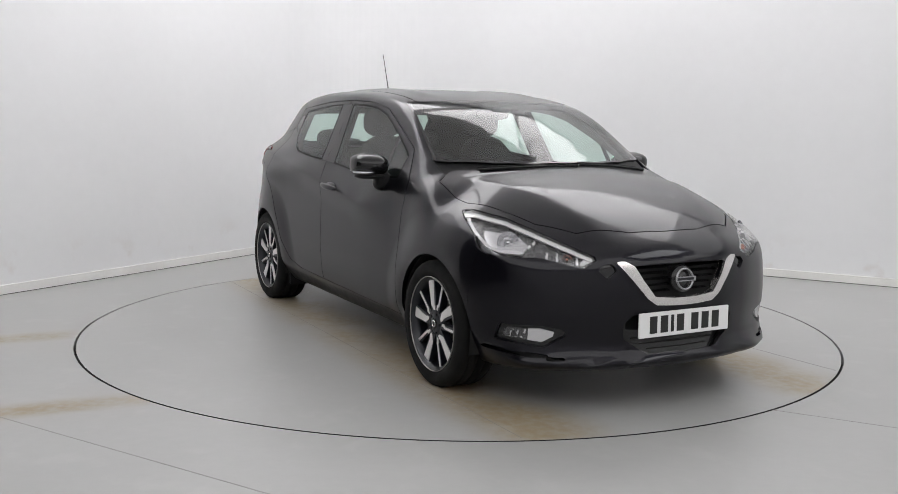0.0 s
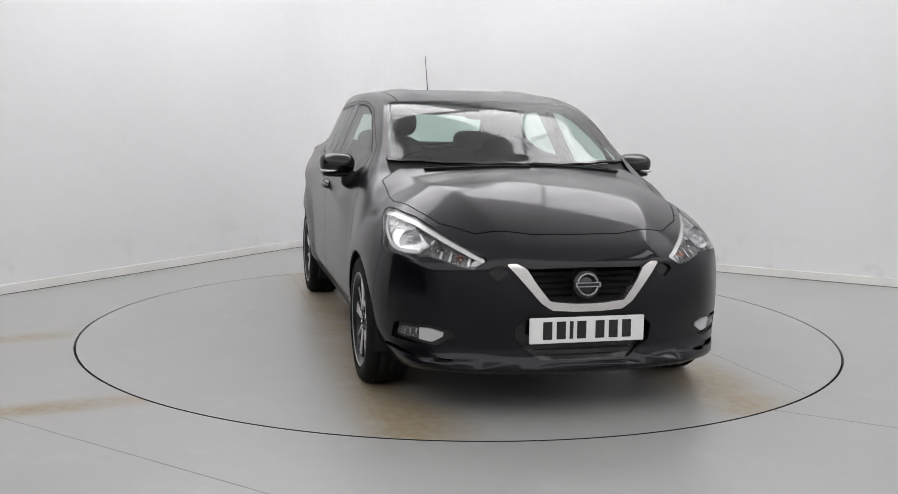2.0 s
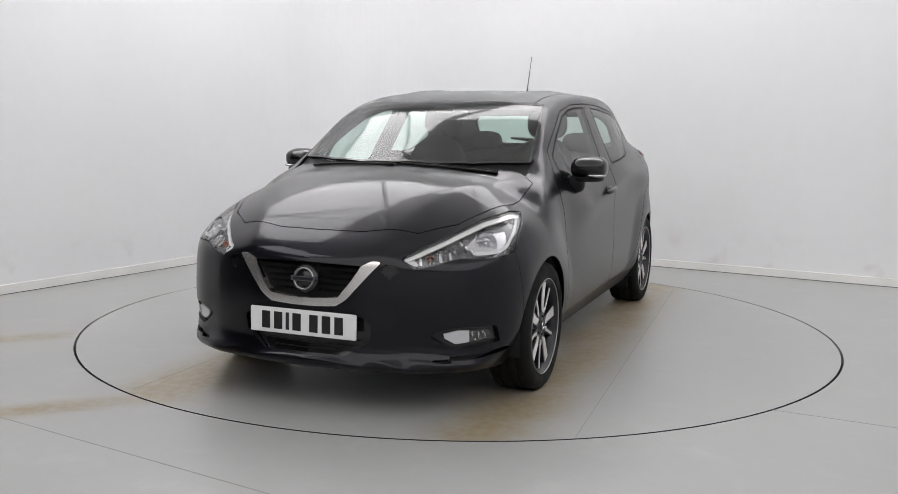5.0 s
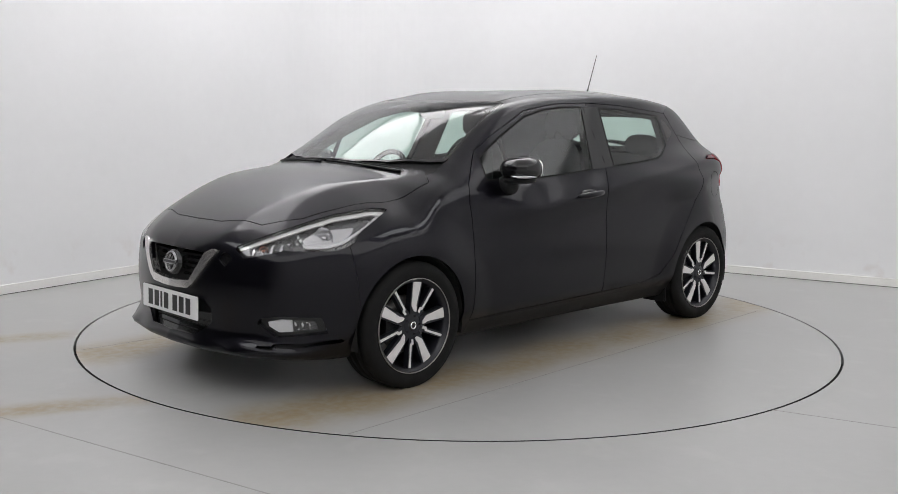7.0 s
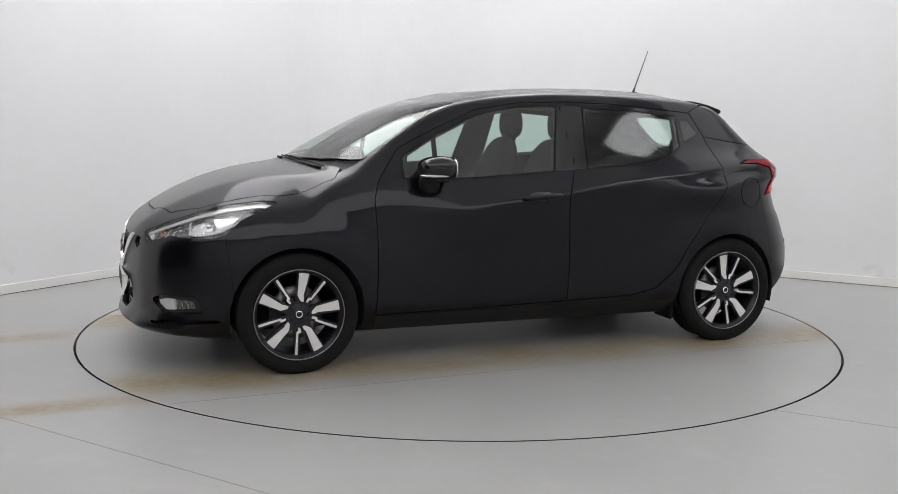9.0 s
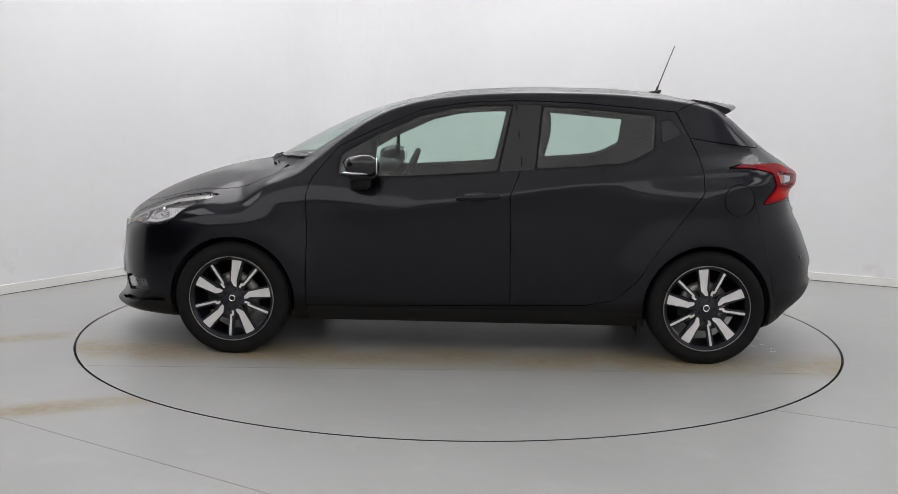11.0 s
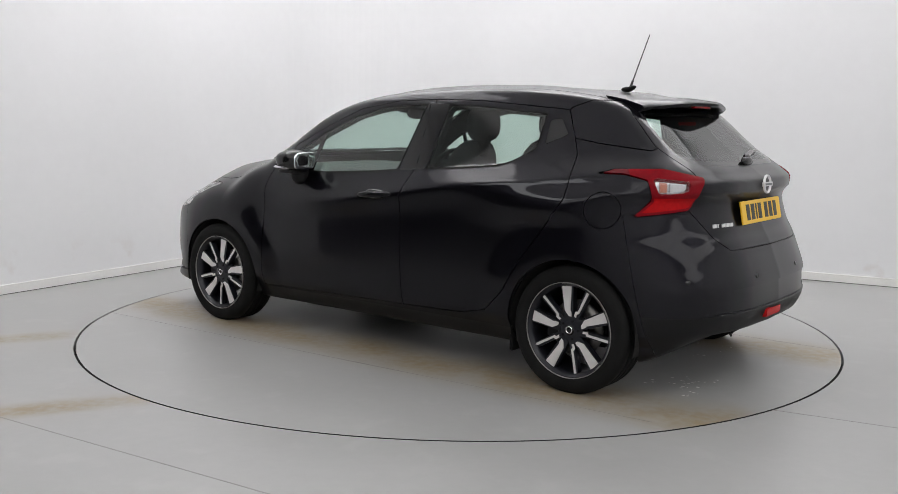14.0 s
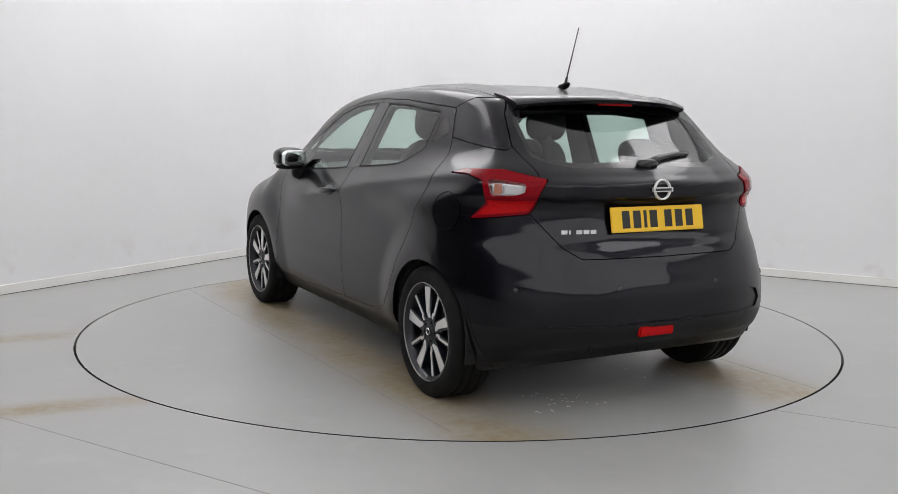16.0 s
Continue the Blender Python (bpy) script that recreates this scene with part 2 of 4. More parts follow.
def half_shell(na=170, nx=170, nc=90):
    """The left half of the outer form as a fine net of triangles."""
    a_end, b_end = np.array((-1.15, 0, 0.74)), np.array((1.25, 0, 0.60))
    rows = [(b_end, math.pi / 2 * (1 - i / nc)) for i in range(nc)]
    rows += [(b_end + (a_end - b_end) * i / nx, 0.0) for i in range(nx + 1)]
    rows += [(a_end, -math.pi / 2 * (i + 1) / nc) for i in range(nc)]
    org = np.array([r[0] for r in rows])
    phi = np.array([r[1] for r in rows])[:, None]
    al = np.linspace(0.0, math.pi, na + 1)[None, :]
    d = np.stack([np.sin(phi) * np.sin(al), np.cos(phi) * np.sin(al), -np.cos(al) + 0 * phi], -1)
    d[:, 0], d[:, -1] = (0, 0, -1), (0, 0, 1)
    lo, hi = np.zeros(d.shape[:2]), np.full(d.shape[:2], 1.8)
    for _ in range(26):
        mid = (lo + hi) / 2
        q = org[:, None] + d * mid[..., None]
        out = body_field(q[..., 0], q[..., 1], q[..., 2]) > 0
        hi, lo = np.where(out, mid, hi), np.where(out, lo, mid)
    v = org[:, None] + d * hi[..., None]
    n, m = v.shape[:2]
    v[0, :, 1] = v[-1, :, 1] = v[:, 0, 1] = v[:, -1, 1] = 0.0
    idx = np.arange(n * m).reshape(n, m)
    p00, p01, p10, p11 = (w.ravel() for w in (idx[:-1, :-1], idx[:-1, 1:], idx[1:, :-1], idx[1:, 1:]))
    tri = np.concatenate([np.stack([p00, p10, p11], -1), np.stack([p00, p11, p01], -1)])
    return v.reshape(-1, 3), tri


def clip(net, field):
    """The part of a net of triangles where the field is below nought, cut cleanly along its edge."""
    v, tri = net
    f = np.asarray(field(v), float)
    f = np.where(np.abs(f) < 1e-7, 1e-7, f)
    neg = f[tri] < 0
    cnt = neg.sum(1)
    keep = [tri[cnt == 3]]
    extra, nv = [v], len(v)
    for want in (1, 2):
        t = tri[cnt == want]
        if not len(t):
            continue
        ng = neg[cnt == want]
        odd = np.argmax(ng if want == 1 else ~ng, axis=1)
        r = np.arange(len(t))
        a, b, c = t[r, odd], t[r, (odd + 1) % 3], t[r, (odd + 2) % 3]
        s1, s2 = (f[a] / (f[a] - f[b]))[:, None], (f[a] / (f[a] - f[c]))[:, None]
        extra += [v[a] + (v[b] - v[a]) * s1, v[a] + (v[c] - v[a]) * s2]
        i1, i2 = nv + r, nv + len(t) + r
        nv += 2 * len(t)
        keep += [np.stack([a, i1, i2], -1)] if want == 1 else [np.stack([i1, b, c], -1), np.stack([i1, c, i2], -1)]
    v, tri = np.concatenate(extra), np.concatenate(keep)
    return tidy(v, tri)


def tidy(v, tri):
    if not len(tri):
        return np.zeros((0, 3)), np.zeros((0, 3), int)
    key = np.round(v * 2e5).astype(np.int64)
    _, first, inv = np.unique(key, axis=0, return_index=True, return_inverse=True)
    inv = inv.ravel()
    tri = inv[tri]
    tri = tri[(tri[:, 0] != tri[:, 1]) & (tri[:, 1] != tri[:, 2]) & (tri[:, 0] != tri[:, 2])]
    used, tri2 = np.unique(tri, return_inverse=True)
    return v[first][used], tri2.reshape(-1, 3)


def mirrored(net):
    v, tri = net
    return v * (1, -1, 1), tri[:, ::-1]


def both(net):
    """A net and its mirror image, sewn together on the middle line."""
    v, tri = net
    w, t2 = mirrored(net)
    return tidy(np.concatenate([v, w]), np.concatenate([tri, t2 + len(v)]))


def poly_field(p, poly, r=0.0):
    """Signed distance of flat points to a polygon, grown by r with round corners."""
    poly = np.array(poly, float)
    d = np.full(len(p), 1e9)
    inside = np.zeros(len(p), bool)
    for a, b in zip(poly, np.roll(poly, -1, 0)):
        e, w = b - a, p - a
        t = np.clip((w @ e) / (e @ e), 0, 1)
        d = np.minimum(d, np.linalg.norm(w - t[:, None] * e, axis=1))
        cross = (a[1] > p[:, 1]) != (b[1] > p[:, 1])
        inside ^= cross & (w[:, 0] < e[0] * w[:, 1] / (e[1] if e[1] else 1e-12))
    return np.where(inside, -d, d) - r


# ---- the room ----
def put(name, bm, material, parent=None, smooth=False, label="", mats=()):
    me = bpy.data.meshes.new(name)
    if smooth:
        for f in bm.faces:
            f.smooth = True
    bm.to_mesh(me)
    bm.free()
    for m in (material, *mats):
        me.materials.append(m)
    ob = new(name, me)
    if parent:
        ob.parent = parent
    return tagged(ob, label)


def ring_faces(bm, r0, z0, r1, z1, n=192):
    a = [bm.verts.new((r0 * math.cos(2 * math.pi * i / n), r0 * math.sin(2 * math.pi * i / n), z0)) for i in range(n)]
    b = [bm.verts.new((r1 * math.cos(2 * math.pi * i / n), r1 * math.sin(2 * math.pi * i / n), z1)) for i in range(n)]
    for i in range(n):
        j = (i + 1) % n
        bm.faces.new((a[i], b[i], b[j], a[j]))


# corner of the two white walls, rounded
WALL_L = (Vector((-3.208, 0.673)), Vector((1.427, 2.409)).normalized())
WALL_R = (Vector((3.475, 1.618)), Vector((-1.874, 1.003)).normalized())


def room_outline():
    """The back walls' foot as a line of points, left to right, with a round corner."""
    a, u = WALL_L
    b, w = WALL_R
    k = (b - a).cross(w) / u.cross(w)
    corner = a + u * k
    cut = 1.0
    pts = [a - u * 1.9]
    p0, p2 = corner - u * cut, corner - w * cut
    for i in range(25):
        s = i / 24
        pts.append(p0 * (1 - s) ** 2 + corner * 2 * s * (1 - s) + p2 * s * s)
    pts.append(b - w * 5.2)
    return pts


def strip(name, pts, z0, z1, thick, material, smooth=True):
    """An upright band along a line of points, thick on the side away from the room."""
    bm = bmesh.new()
    rows = []
    for i, p in enumerate(pts):
        d = (pts[min(i + 1, len(pts) - 1)] - pts[max(i - 1, 0)]).normalized()
        n = Vector((-d.y, d.x))
        rows.append([bm.verts.new((*q, z)) for q in (p, p + n * thick) for z in (z0, z1)])
    for r, s in zip(rows, rows[1:]):
        for a, b in ((0, 1), (1, 3), (3, 2), (2, 0)):
            bm.faces.new((r[a], s[a], s[b], r[b]))
    bm.faces.new((rows[0][0], rows[0][1], rows[0][3], rows[0][2]))
    bm.faces.new((rows[-1][0], rows[-1][2], rows[-1][3], rows[-1][1]))
    bmesh.ops.recalc_face_normals(bm, faces=bm.faces)
    return put(name, bm, material)


OUTLINE = room_outline()
HIGH = 3.9
tagged(strip("wall_back", OUTLINE, 0, HIGH, 0.2, WALL_WORN), "white painted studio wall with a rounded corner", "wall", kind="structure")
SKIRT = [p - (Vector((-(OUTLINE[min(i + 1, len(OUTLINE) - 1)] - OUTLINE[max(i - 1, 0)]).y, (OUTLINE[min(i + 1, len(OUTLINE) - 1)] - OUTLINE[max(i - 1, 0)]).x)).normalized() * 0.016) for i, p in enumerate(OUTLINE)]
tagged(strip("baseboard", SKIRT, 0.005, 0.068, 0.0155, TRIM_WHITE), "white painted skirting board along the wall", "skirting board", kind="structure")
# thin dark strip: the shade where skirting meets floor, put in as colour
tagged(strip("shadow_strip", [p.lerp(q, 0.3) for p, q in zip(SKIRT, OUTLINE)], 0, 0.0052, 0.008, SHADOW_GREY), "grey strip painted as the shadow line under the skirting board", "joint", kind="structure")
left_end, right_end = OUTLINE[0], OUTLINE[-1]
FAR = [Vector((8.5, right_end.y - 0.3)), Vector((8.5, -9.5)), Vector((-8.5, -9.5)), Vector((-8.5, left_end.y))]
tagged(strip("wall_front", [right_end, *FAR[:3]], 0, HIGH, 0.2, WALL), "white studio wall behind the camera", "wall", kind="structure")
# unseen dark sheet standing in for an open dark space, mirrored in the paint
tagged(strip("opening_backdrop", [FAR[2] + Vector((0, 0.02)), FAR[3], left_end], 0, HIGH, 0.2, OPENING_DARK), "unseen dark backdrop in place of a dark opening beside the studio corner", "wall", kind="structure")


def floor_sheet():
    bm = bmesh.new()
    n = 192
    r = TABLE_R + 0.013
    inner = [bm.verts.new((r * math.cos(2 * math.pi * i / n), r * math.sin(2 * math.pi * i / n), 0)) for i in range(n)]
    outer = [bm.verts.new((14 * math.cos(2 * math.pi * i / n), 14 * math.sin(2 * math.pi * i / n), 0)) for i in range(n)]
    low = [bm.verts.new((v.co.x, v.co.y, -0.06)) for v in inner]
    for i in range(n):
        j = (i + 1) % n
        bm.faces.new((inner[i], outer[i], outer[j], inner[j]))
        bm.faces.new((low[i], inner[i], inner[j], low[j]))
    f = bm.faces.new(low)
    f.material_index = 1
    return put("floor", bm, FLOOR, mats=(DARK_GAP,))


tagged(floor_sheet(), "smooth grey painted concrete studio floor", "floor", kind="structure")


def joint(name, p, q, width, parent=None):
    """A fine saw-cut joint, filled and slightly proud."""
    p, q = Vector(p), Vector(q)
    u = (q - p).normalized()
    n = Vector((-u.y, u.x)) * width / 2
    bm = bmesh.new()
    a = [bm.verts.new((*w, 0.0008)) for w in (p - n, q - n, q + n, p + n)]
    b = [bm.verts.new((v.co.x, v.co.y, -0.004)) for v in a]
    bm.faces.new(a)
    for i in range(4):
        bm.faces.new((a[i], b[i], b[(i + 1) % 4], a[(i + 1) % 4]))
    bmesh.ops.recalc_face_normals(bm, faces=bm.faces)
    return put(name, bm, JOINT, parent)


for p, q in (((-3.4, -1.15), (0.9, -3.75)), ((1.42, -1.745), (4.3, -3.2))):
    tagged(joint("floor_joint", p, q, 0.006), "thin filled joint in the floor", "joint", kind="structure")


def table_disc():
    top = new("turntable")
    bm = bmesh.new()
    n = 192
    bm.faces.new([bm.verts.new((TABLE_R * math.cos(2 * math.pi * i / n), TABLE_R * math.sin(2 * math.pi * i / n), 0)) for i in range(n)])
    bmesh.ops.recalc_face_normals(bm, faces=bm.faces)
    put("deck", bm, DECK, top)
    bm = bmesh.new()
    ring_faces(bm, TABLE_R, -0.0005, TABLE_R, -0.05)
    put("deck_rim", bm, DARK_GAP, top, label="dark steel rim of the turntable")
    for p, q in (((2.05, -0.83), (-2.05, -0.86)), ((1.85, 1.235), (-1.85, 1.05))):
        joint("deck_joint", p, q, 0.003, top)
    rnd = random.Random(4)
    bm = bmesh.new()
    for i in range(46):
        cx, cy = (-1.74, 0.40) if i < 34 else (-1.5, -0.3)
        x, y, r = rnd.gauss(cx, 0.08), rnd.gauss(cy, 0.09), rnd.uniform(0.003, 0.011)
        pts = [bm.verts.new((x + r * rnd.uniform(0.4, 1.2) * math.cos(a), y + r * rnd.uniform(0.4, 1.2) * math.sin(a), 0.0022)) for a in [k * math.pi / 3 for k in range(6)]]
        bm.faces.new(pts)
    tagged(put("paint_flakes", bm, TRIM_WHITE, top), "small loose white flakes", kind="stuff")
    return tagged(top, "round grey turntable flush with the floor", "turntable")


turntable = table_disc()


def ceiling_and_lamps():
    bm = bmesh.new()
    bm.faces.new([bm.verts.new((x, y, HIGH)) for x, y in ((-14, -14), (-14, 14), (14, 14), (14, -14))])
    tagged(put("ceiling", bm, WALL), "white ceiling", "ceiling", kind="structure")
    glow = mat("lamp_diffuser", (0.99, 0.99, 0.995), 0.5, emit=LIGHT * 0.168)
    # added fill: unseen far panels that brighten the floor and the car's flanks
    soft_glow = mat("far_fill_glow", (1.0, 0.99, 0.985), 0.5, emit=LIGHT * 0.205)
    # weak glow in place of a plain white ceiling lit by bounce
    ceiling_bounce = mat("lit_ceiling_glow", (1.0, 0.99, 0.993), 0.5, emit=LIGHT * 0.06)
    rows = [(x, y, 0, 1.45, 1.45, soft_glow) for x in (-4.7, -2.35, 0.0, 2.35, 4.7, 7.05) for y in (-5.2, -7.55)]
    strong_glow = mat("side_lamp_diffuser", (0.97, 0.98, 1.0), 0.5, emit=LIGHT * 0.5)
    rows += [(x, y, 0, 0.7, 1.28, strong_glow) for x, y in ((4.1, -2.3), (-3.75, -2.75))]
    rows += [(7.05, -2.85, 0, 1.45, 1.45, soft_glow)]
    rows += [(x, y, 0, 1.26, 1.45, ceiling_bounce) for x in (-2.05, 0.0, 2.05) for y in (-2.85, -0.5, 1.85)]
    for (p, u), turn, s, steps in ((WALL_L, 59.4, 1, (-0.35, 1.1, 2.55)), (WALL_R, -28.2, -1, (-3.25, -1.8, -0.35, 1.1, 2.55))):
        n = Vector((u.y, -u.x)) * s
        for k in steps:
            q = p + u * k + n * 0.98
            rows.append((q.x, q.y, turn, 0.93, 1.12, glow))
    for x, y, turn, wide, deep, shine in rows:
        lamp = new("ceiling_glow_panel")
        lamp.matrix_basis = pose(x, y, HIGH, 0, 0, turn) @ Matrix.Diagonal((wide, deep, 1, 1))
        bm = bmesh.new()
        bmesh.ops.create_cube(bm, size=1, matrix=Matrix.LocRotScale((0, 0, -0.05), None, (1.59, 1.59, 0.04)))
        put("diffuser", bm, shine, lamp)
        bm = bmesh.new()
        for sx, sy, w, d in ((0, 0.803, 1.62, 0.014), (0, -0.803, 1.62, 0.014), (0.803, 0, 0.014, 1.592), (-0.803, 0, 0.014, 1.592)):
            bmesh.ops.create_cube(bm, size=1, matrix=Matrix.LocRotScale((sx, sy, -0.04), None, (w, d, 0.08)))
        put("frame", bm, TRIM_WHITE, lamp)
        tagged(lamp, "square glowing white ceiling panel added out of view", "ceiling light", group="ceiling lights")


ceiling_and_lamps()


# ---- the car ----
car = tagged(new("car"), "black five-door hatchback car standing on the turntable", "car")


def outward(v):
    """The outer form's normals at points on it."""
    e = 0.002
    g = np.stack([body_field(*(v + np.eye(3)[i] * e).T) - body_field(*(v - np.eye(3)[i] * e).T) for i in range(3)], -1)
    return g / np.maximum(np.linalg.norm(g, axis=1), 1e-9)[:, None]


def sunk(net, d):
    v, tri = net
    return v - outward(v) * d, tri


def panel(name, net, material, parent=None, depth=0.012, label="", raise_by=0.0):
    """A piece of the outer form as sheet with turned-in edges."""
    v, tri = net
    if not len(tri):
        return None
    n = outward(v)
    v = v + n * raise_by
    faces = tri.tolist()
    if depth:
        e = np.concatenate([tri[:, (0, 1)], tri[:, (1, 2)], tri[:, (2, 0)]])
        key = {}
        for a, b in e.tolist():
            key[(a, b)] = 1
        rim = [(a, b) for a, b in key if (b, a) not in key and not (abs(v[a][1]) < 1e-6 and abs(v[b][1]) < 1e-6)]
        ids = sorted({i for ab in rim for i in ab})
        top = {i: len(v) + k for k, i in enumerate(ids)}
        low = {i: len(v) + len(ids) + k for k, i in enumerate(ids)}
        v = np.concatenate([v, v[ids], v[ids] - n[ids] * depth])
        n = np.concatenate([n, np.zeros((2 * len(ids), 3))])
        faces += [(top[b], top[a], low[a], low[b]) for a, b in rim]
    me = bpy.data.meshes.new(name)
    me.from_pydata(v.tolist(), [], faces)
    me.polygons.foreach_set("use_smooth", np.ones(len(faces), bool))
    me.update()
    me.normals_split_custom_set_from_vertices(n.tolist())
    me.materials.append(material)
    ob = new(name, me)
    ob.parent = parent or car
    return tagged(ob, label)


def pair(name, net, material, **kw):
    return [panel(name, net, material, **kw), panel(name, mirrored(net), material, **kw)]


# lines of the panels: side view (x, z), front and rear view (y, z), plan (x, y), and slanting views
FRONT_GLASS = ((0.70, 0.970), (0.69, 1.075), (0.50, 1.180), (0.27, 1.285), (0.10, 1.325), (-0.05, 1.340), (-0.22, 1.346), (-0.145, 1.003), (0.04, 0.987), (0.40, 0.966))
REAR_GLASS = ((-0.39, 1.343), (-0.58, 1.336), (-0.985, 1.302), (-0.975, 1.132), (-0.87, 1.075), (-0.80, 1.053), (-0.59, 1.034), (-0.355, 1.018))
QUARTER_TRIM = ((-1.022, 1.27), (-1.025, 1.165), (-1.12, 1.208), (-1.07, 1.275))
PILLAR_B = ((-0.232, 1.352), (-0.378, 1.350), (-0.343, 1.012), (-0.157, 0.998))
FRONT_DOOR = ((0.866, 0.268), (0.857, 0.66), (0.868, 0.86), (0.84, 0.95), (0.71, 1.115), (0.5, 1.218), (0.26, 1.322), (0.0, 1.363), (-0.28, 1.375), (-0.271, 1.01), (-0.217, 0.875), (-0.222, 0.67), (-0.228, 0.288))
REAR_DOOR = ((-0.228, 0.288), (-0.222, 0.67), (-0.217, 0.875), (-0.271, 1.01), (-0.28, 1.375), (-0.6, 1.366), (-1.10, 1.325), (-1.163, 1.2), (-1.204, 1.11), (-1.223, 1.01), (-1.222, 0.91), (-1.147, 0.806),
             (-0.975, 0.577), (-0.90, 0.45), (-0.78, 0.335), (-0.62, 0.299))
BONNET = ((1.913, -0.1), (1.90, 0.2), (1.835, 0.44), (1.70, 0.57), (1.55, 0.632), (1.33, 0.70), (1.05, 0.71), (0.995, 0.62), (1.115, 0.4), (1.185, 0.2), (1.205, -0.1))
SCREEN = ((1.150, -0.1), (1.125, 0.2), (1.055, 0.4), (0.94, 0.60), (0.89, 0.655), (0.60, 0.607), (0.34, 0.552), (0.37, 0.4), (0.41, 0.2), (0.42, -0.1))
HEADLAMP = ((-1.55, 0.684), (-1.376, 0.731), (-1.112, 0.795), (-0.933, 0.832), (-0.704, 0.856), (-0.60, 0.850), (-0.66, 0.815), (-0.75, 0.765), (-0.79, 0.708), (-0.87, 0.687), (-1.09, 0.683), (-1.21, 0.686), (-1.38, 0.656), (-1.48, 0.641))
GRILLE = ((-0.1, 0.657), (0.262, 0.650), (0.222, 0.585), (0.166, 0.513), (0.06, 0.503), (-0.1, 0.503))
CHROME_V = ((0.30, 0.668), (0.345, 0.668), (0.288, 0.604), (0.204, 0.506), (0.158, 0.476), (0.06, 0.470), (-0.1, 0.470), (-0.1, 0.503), (0.06, 0.503), (0.166, 0.513), (0.222, 0.585), (0.262, 0.648))
SIDE_GRILLE = ((0.352, 0.662), (0.40, 0.655), (0.425, 0.635), (0.385, 0.595), (0.34, 0.628))
LOW_GRILLE = ((-0.1, 0.435), (0.268, 0.435), (0.31, 0.40), (0.305, 0.33), (0.20, 0.262), (-0.1, 0.258))
FOG_POCKET = ((0.775, 0.392), (0.785, 0.318), (0.63, 0.300), (0.545, 0.352), (0.56, 0.378), (0.65, 0.395))
FOG_LENS = ((0.758, 0.374), (0.765, 0.337), (0.64, 0.320), (0.585, 0.355), (0.592, 0.363), (0.65, 0.378))
FOG_SLOT = ((0.80, 0.288), (0.80, 0.268), (0.62, 0.243), (0.56, 0.248), (0.545, 0.268), (0.62, 0.268))
TAILGATE = ((-0.1, 0.687), (0.42, 0.69), (0.49, 0.735), (0.60, 0.875), (0.603, 0.90), (0.56, 1.05), (0.585, 1.16), (0.54, 1.30), (0.47, 1.38), (-0.1, 1.43))
BACK_GLASS = ((-0.1, 1.068), (0.38, 1.070), (0.49, 1.088), (0.54, 1.118), (0.525, 1.27), (0.47, 1.33), (-0.1, 1.34))
REAR_PILLAR = ((-1.10, 1.332), (-1.165, 1.19), (-1.30, 1.168), (-1.54, 1.140), (-1.60, 1.22), (-1.36, 1.37), (-1.2, 1.372))
BUMPER_INSET = ((-0.1, 0.522), (0.50, 0.520), (0.585, 0.505), (0.625, 0.455), (0.58, 0.415), (-0.1, 0.412))
TAIL_LAMP = ((-0.567, 1.037), (-0.67, 1.057), (-0.945, 1.062), (-1.225, 1.022), (-1.133, 0.891), (-1.109, 0.875), (-0.746, 0.846), (-0.861, 0.924), (-0.831, 1.012), (-0.712, 1.035))
TAIL_CLEAR = ((-0.86, 1.022), (-1.10, 1.005), (-1.11, 0.973), (-1.06, 0.958), (-0.90, 0.950))


def side(poly, r=0.0):
    return lambda v: np.maximum(poly_field(v[:, (0, 2)], poly, r), 0.3 - v[:, 1])


def nose(poly, r=0.0):
    return lambda v: np.maximum(poly_field(v[:, (1, 2)], poly, r), 1.5 - v[:, 0])


def tail(poly, r=0.0):
    return lambda v: np.maximum(poly_field(v[:, (1, 2)], poly, r), 1.22 + v[:, 0])


def plan(poly, r=0.0):
    return lambda v: np.maximum(poly_field(v[:, (0, 1)], poly, r), 0.62 - v[:, 2])


def slant_front(poly, r=0.0):
    return lambda v: np.maximum(poly_field(np.stack([v[:, 1] - v[:, 0], v[:, 2]], -1), poly, r), 1.2 - v[:, 0])


def slant_back(poly, r=0.0):
    return lambda v: np.maximum(poly_field(np.stack([v[:, 1] + v[:, 0], v[:, 2]], -1), poly, r), 1.2 + v[:, 0])


def arch(r):
    return lambda v: np.minimum(*(np.maximum(np.hypot(v[:, 0] - h, v[:, 2] - HUB_Z) - r, 0.4 - v[:, 1]) for h in (HUB, -HUB)))


def shift(f, d):
    return lambda v: f(v) + d


def outside(f, gap=0.0):
    return lambda v: gap - f(v)


def disc(cx, cz, r):
    return lambda v: np.maximum(np.hypot(v[:, 0] - cx, v[:, 2] - cz) - r, 0.4 - v[:, 1])


RED_LENS = mat("red_lamp_plastic", (0.20, 0.003, 0.008), 0.16, spec=0.09, var=0.12, scale=40)
DARK_RED = mat("dark_red_plastic", (0.13, 0.003, 0.008), 0.1, spec=0.3)
LAMP_CHROME = mat("lamp_reflector", (0.55, 0.55, 0.57), 0.14, 0.9, bump=0.5, bump_scale=90)
LAMP_SILVER = mat("lamp_housing_silver", (0.12, 0.12, 0.125), 0.28, 0.75, var=0.2, scale=25)
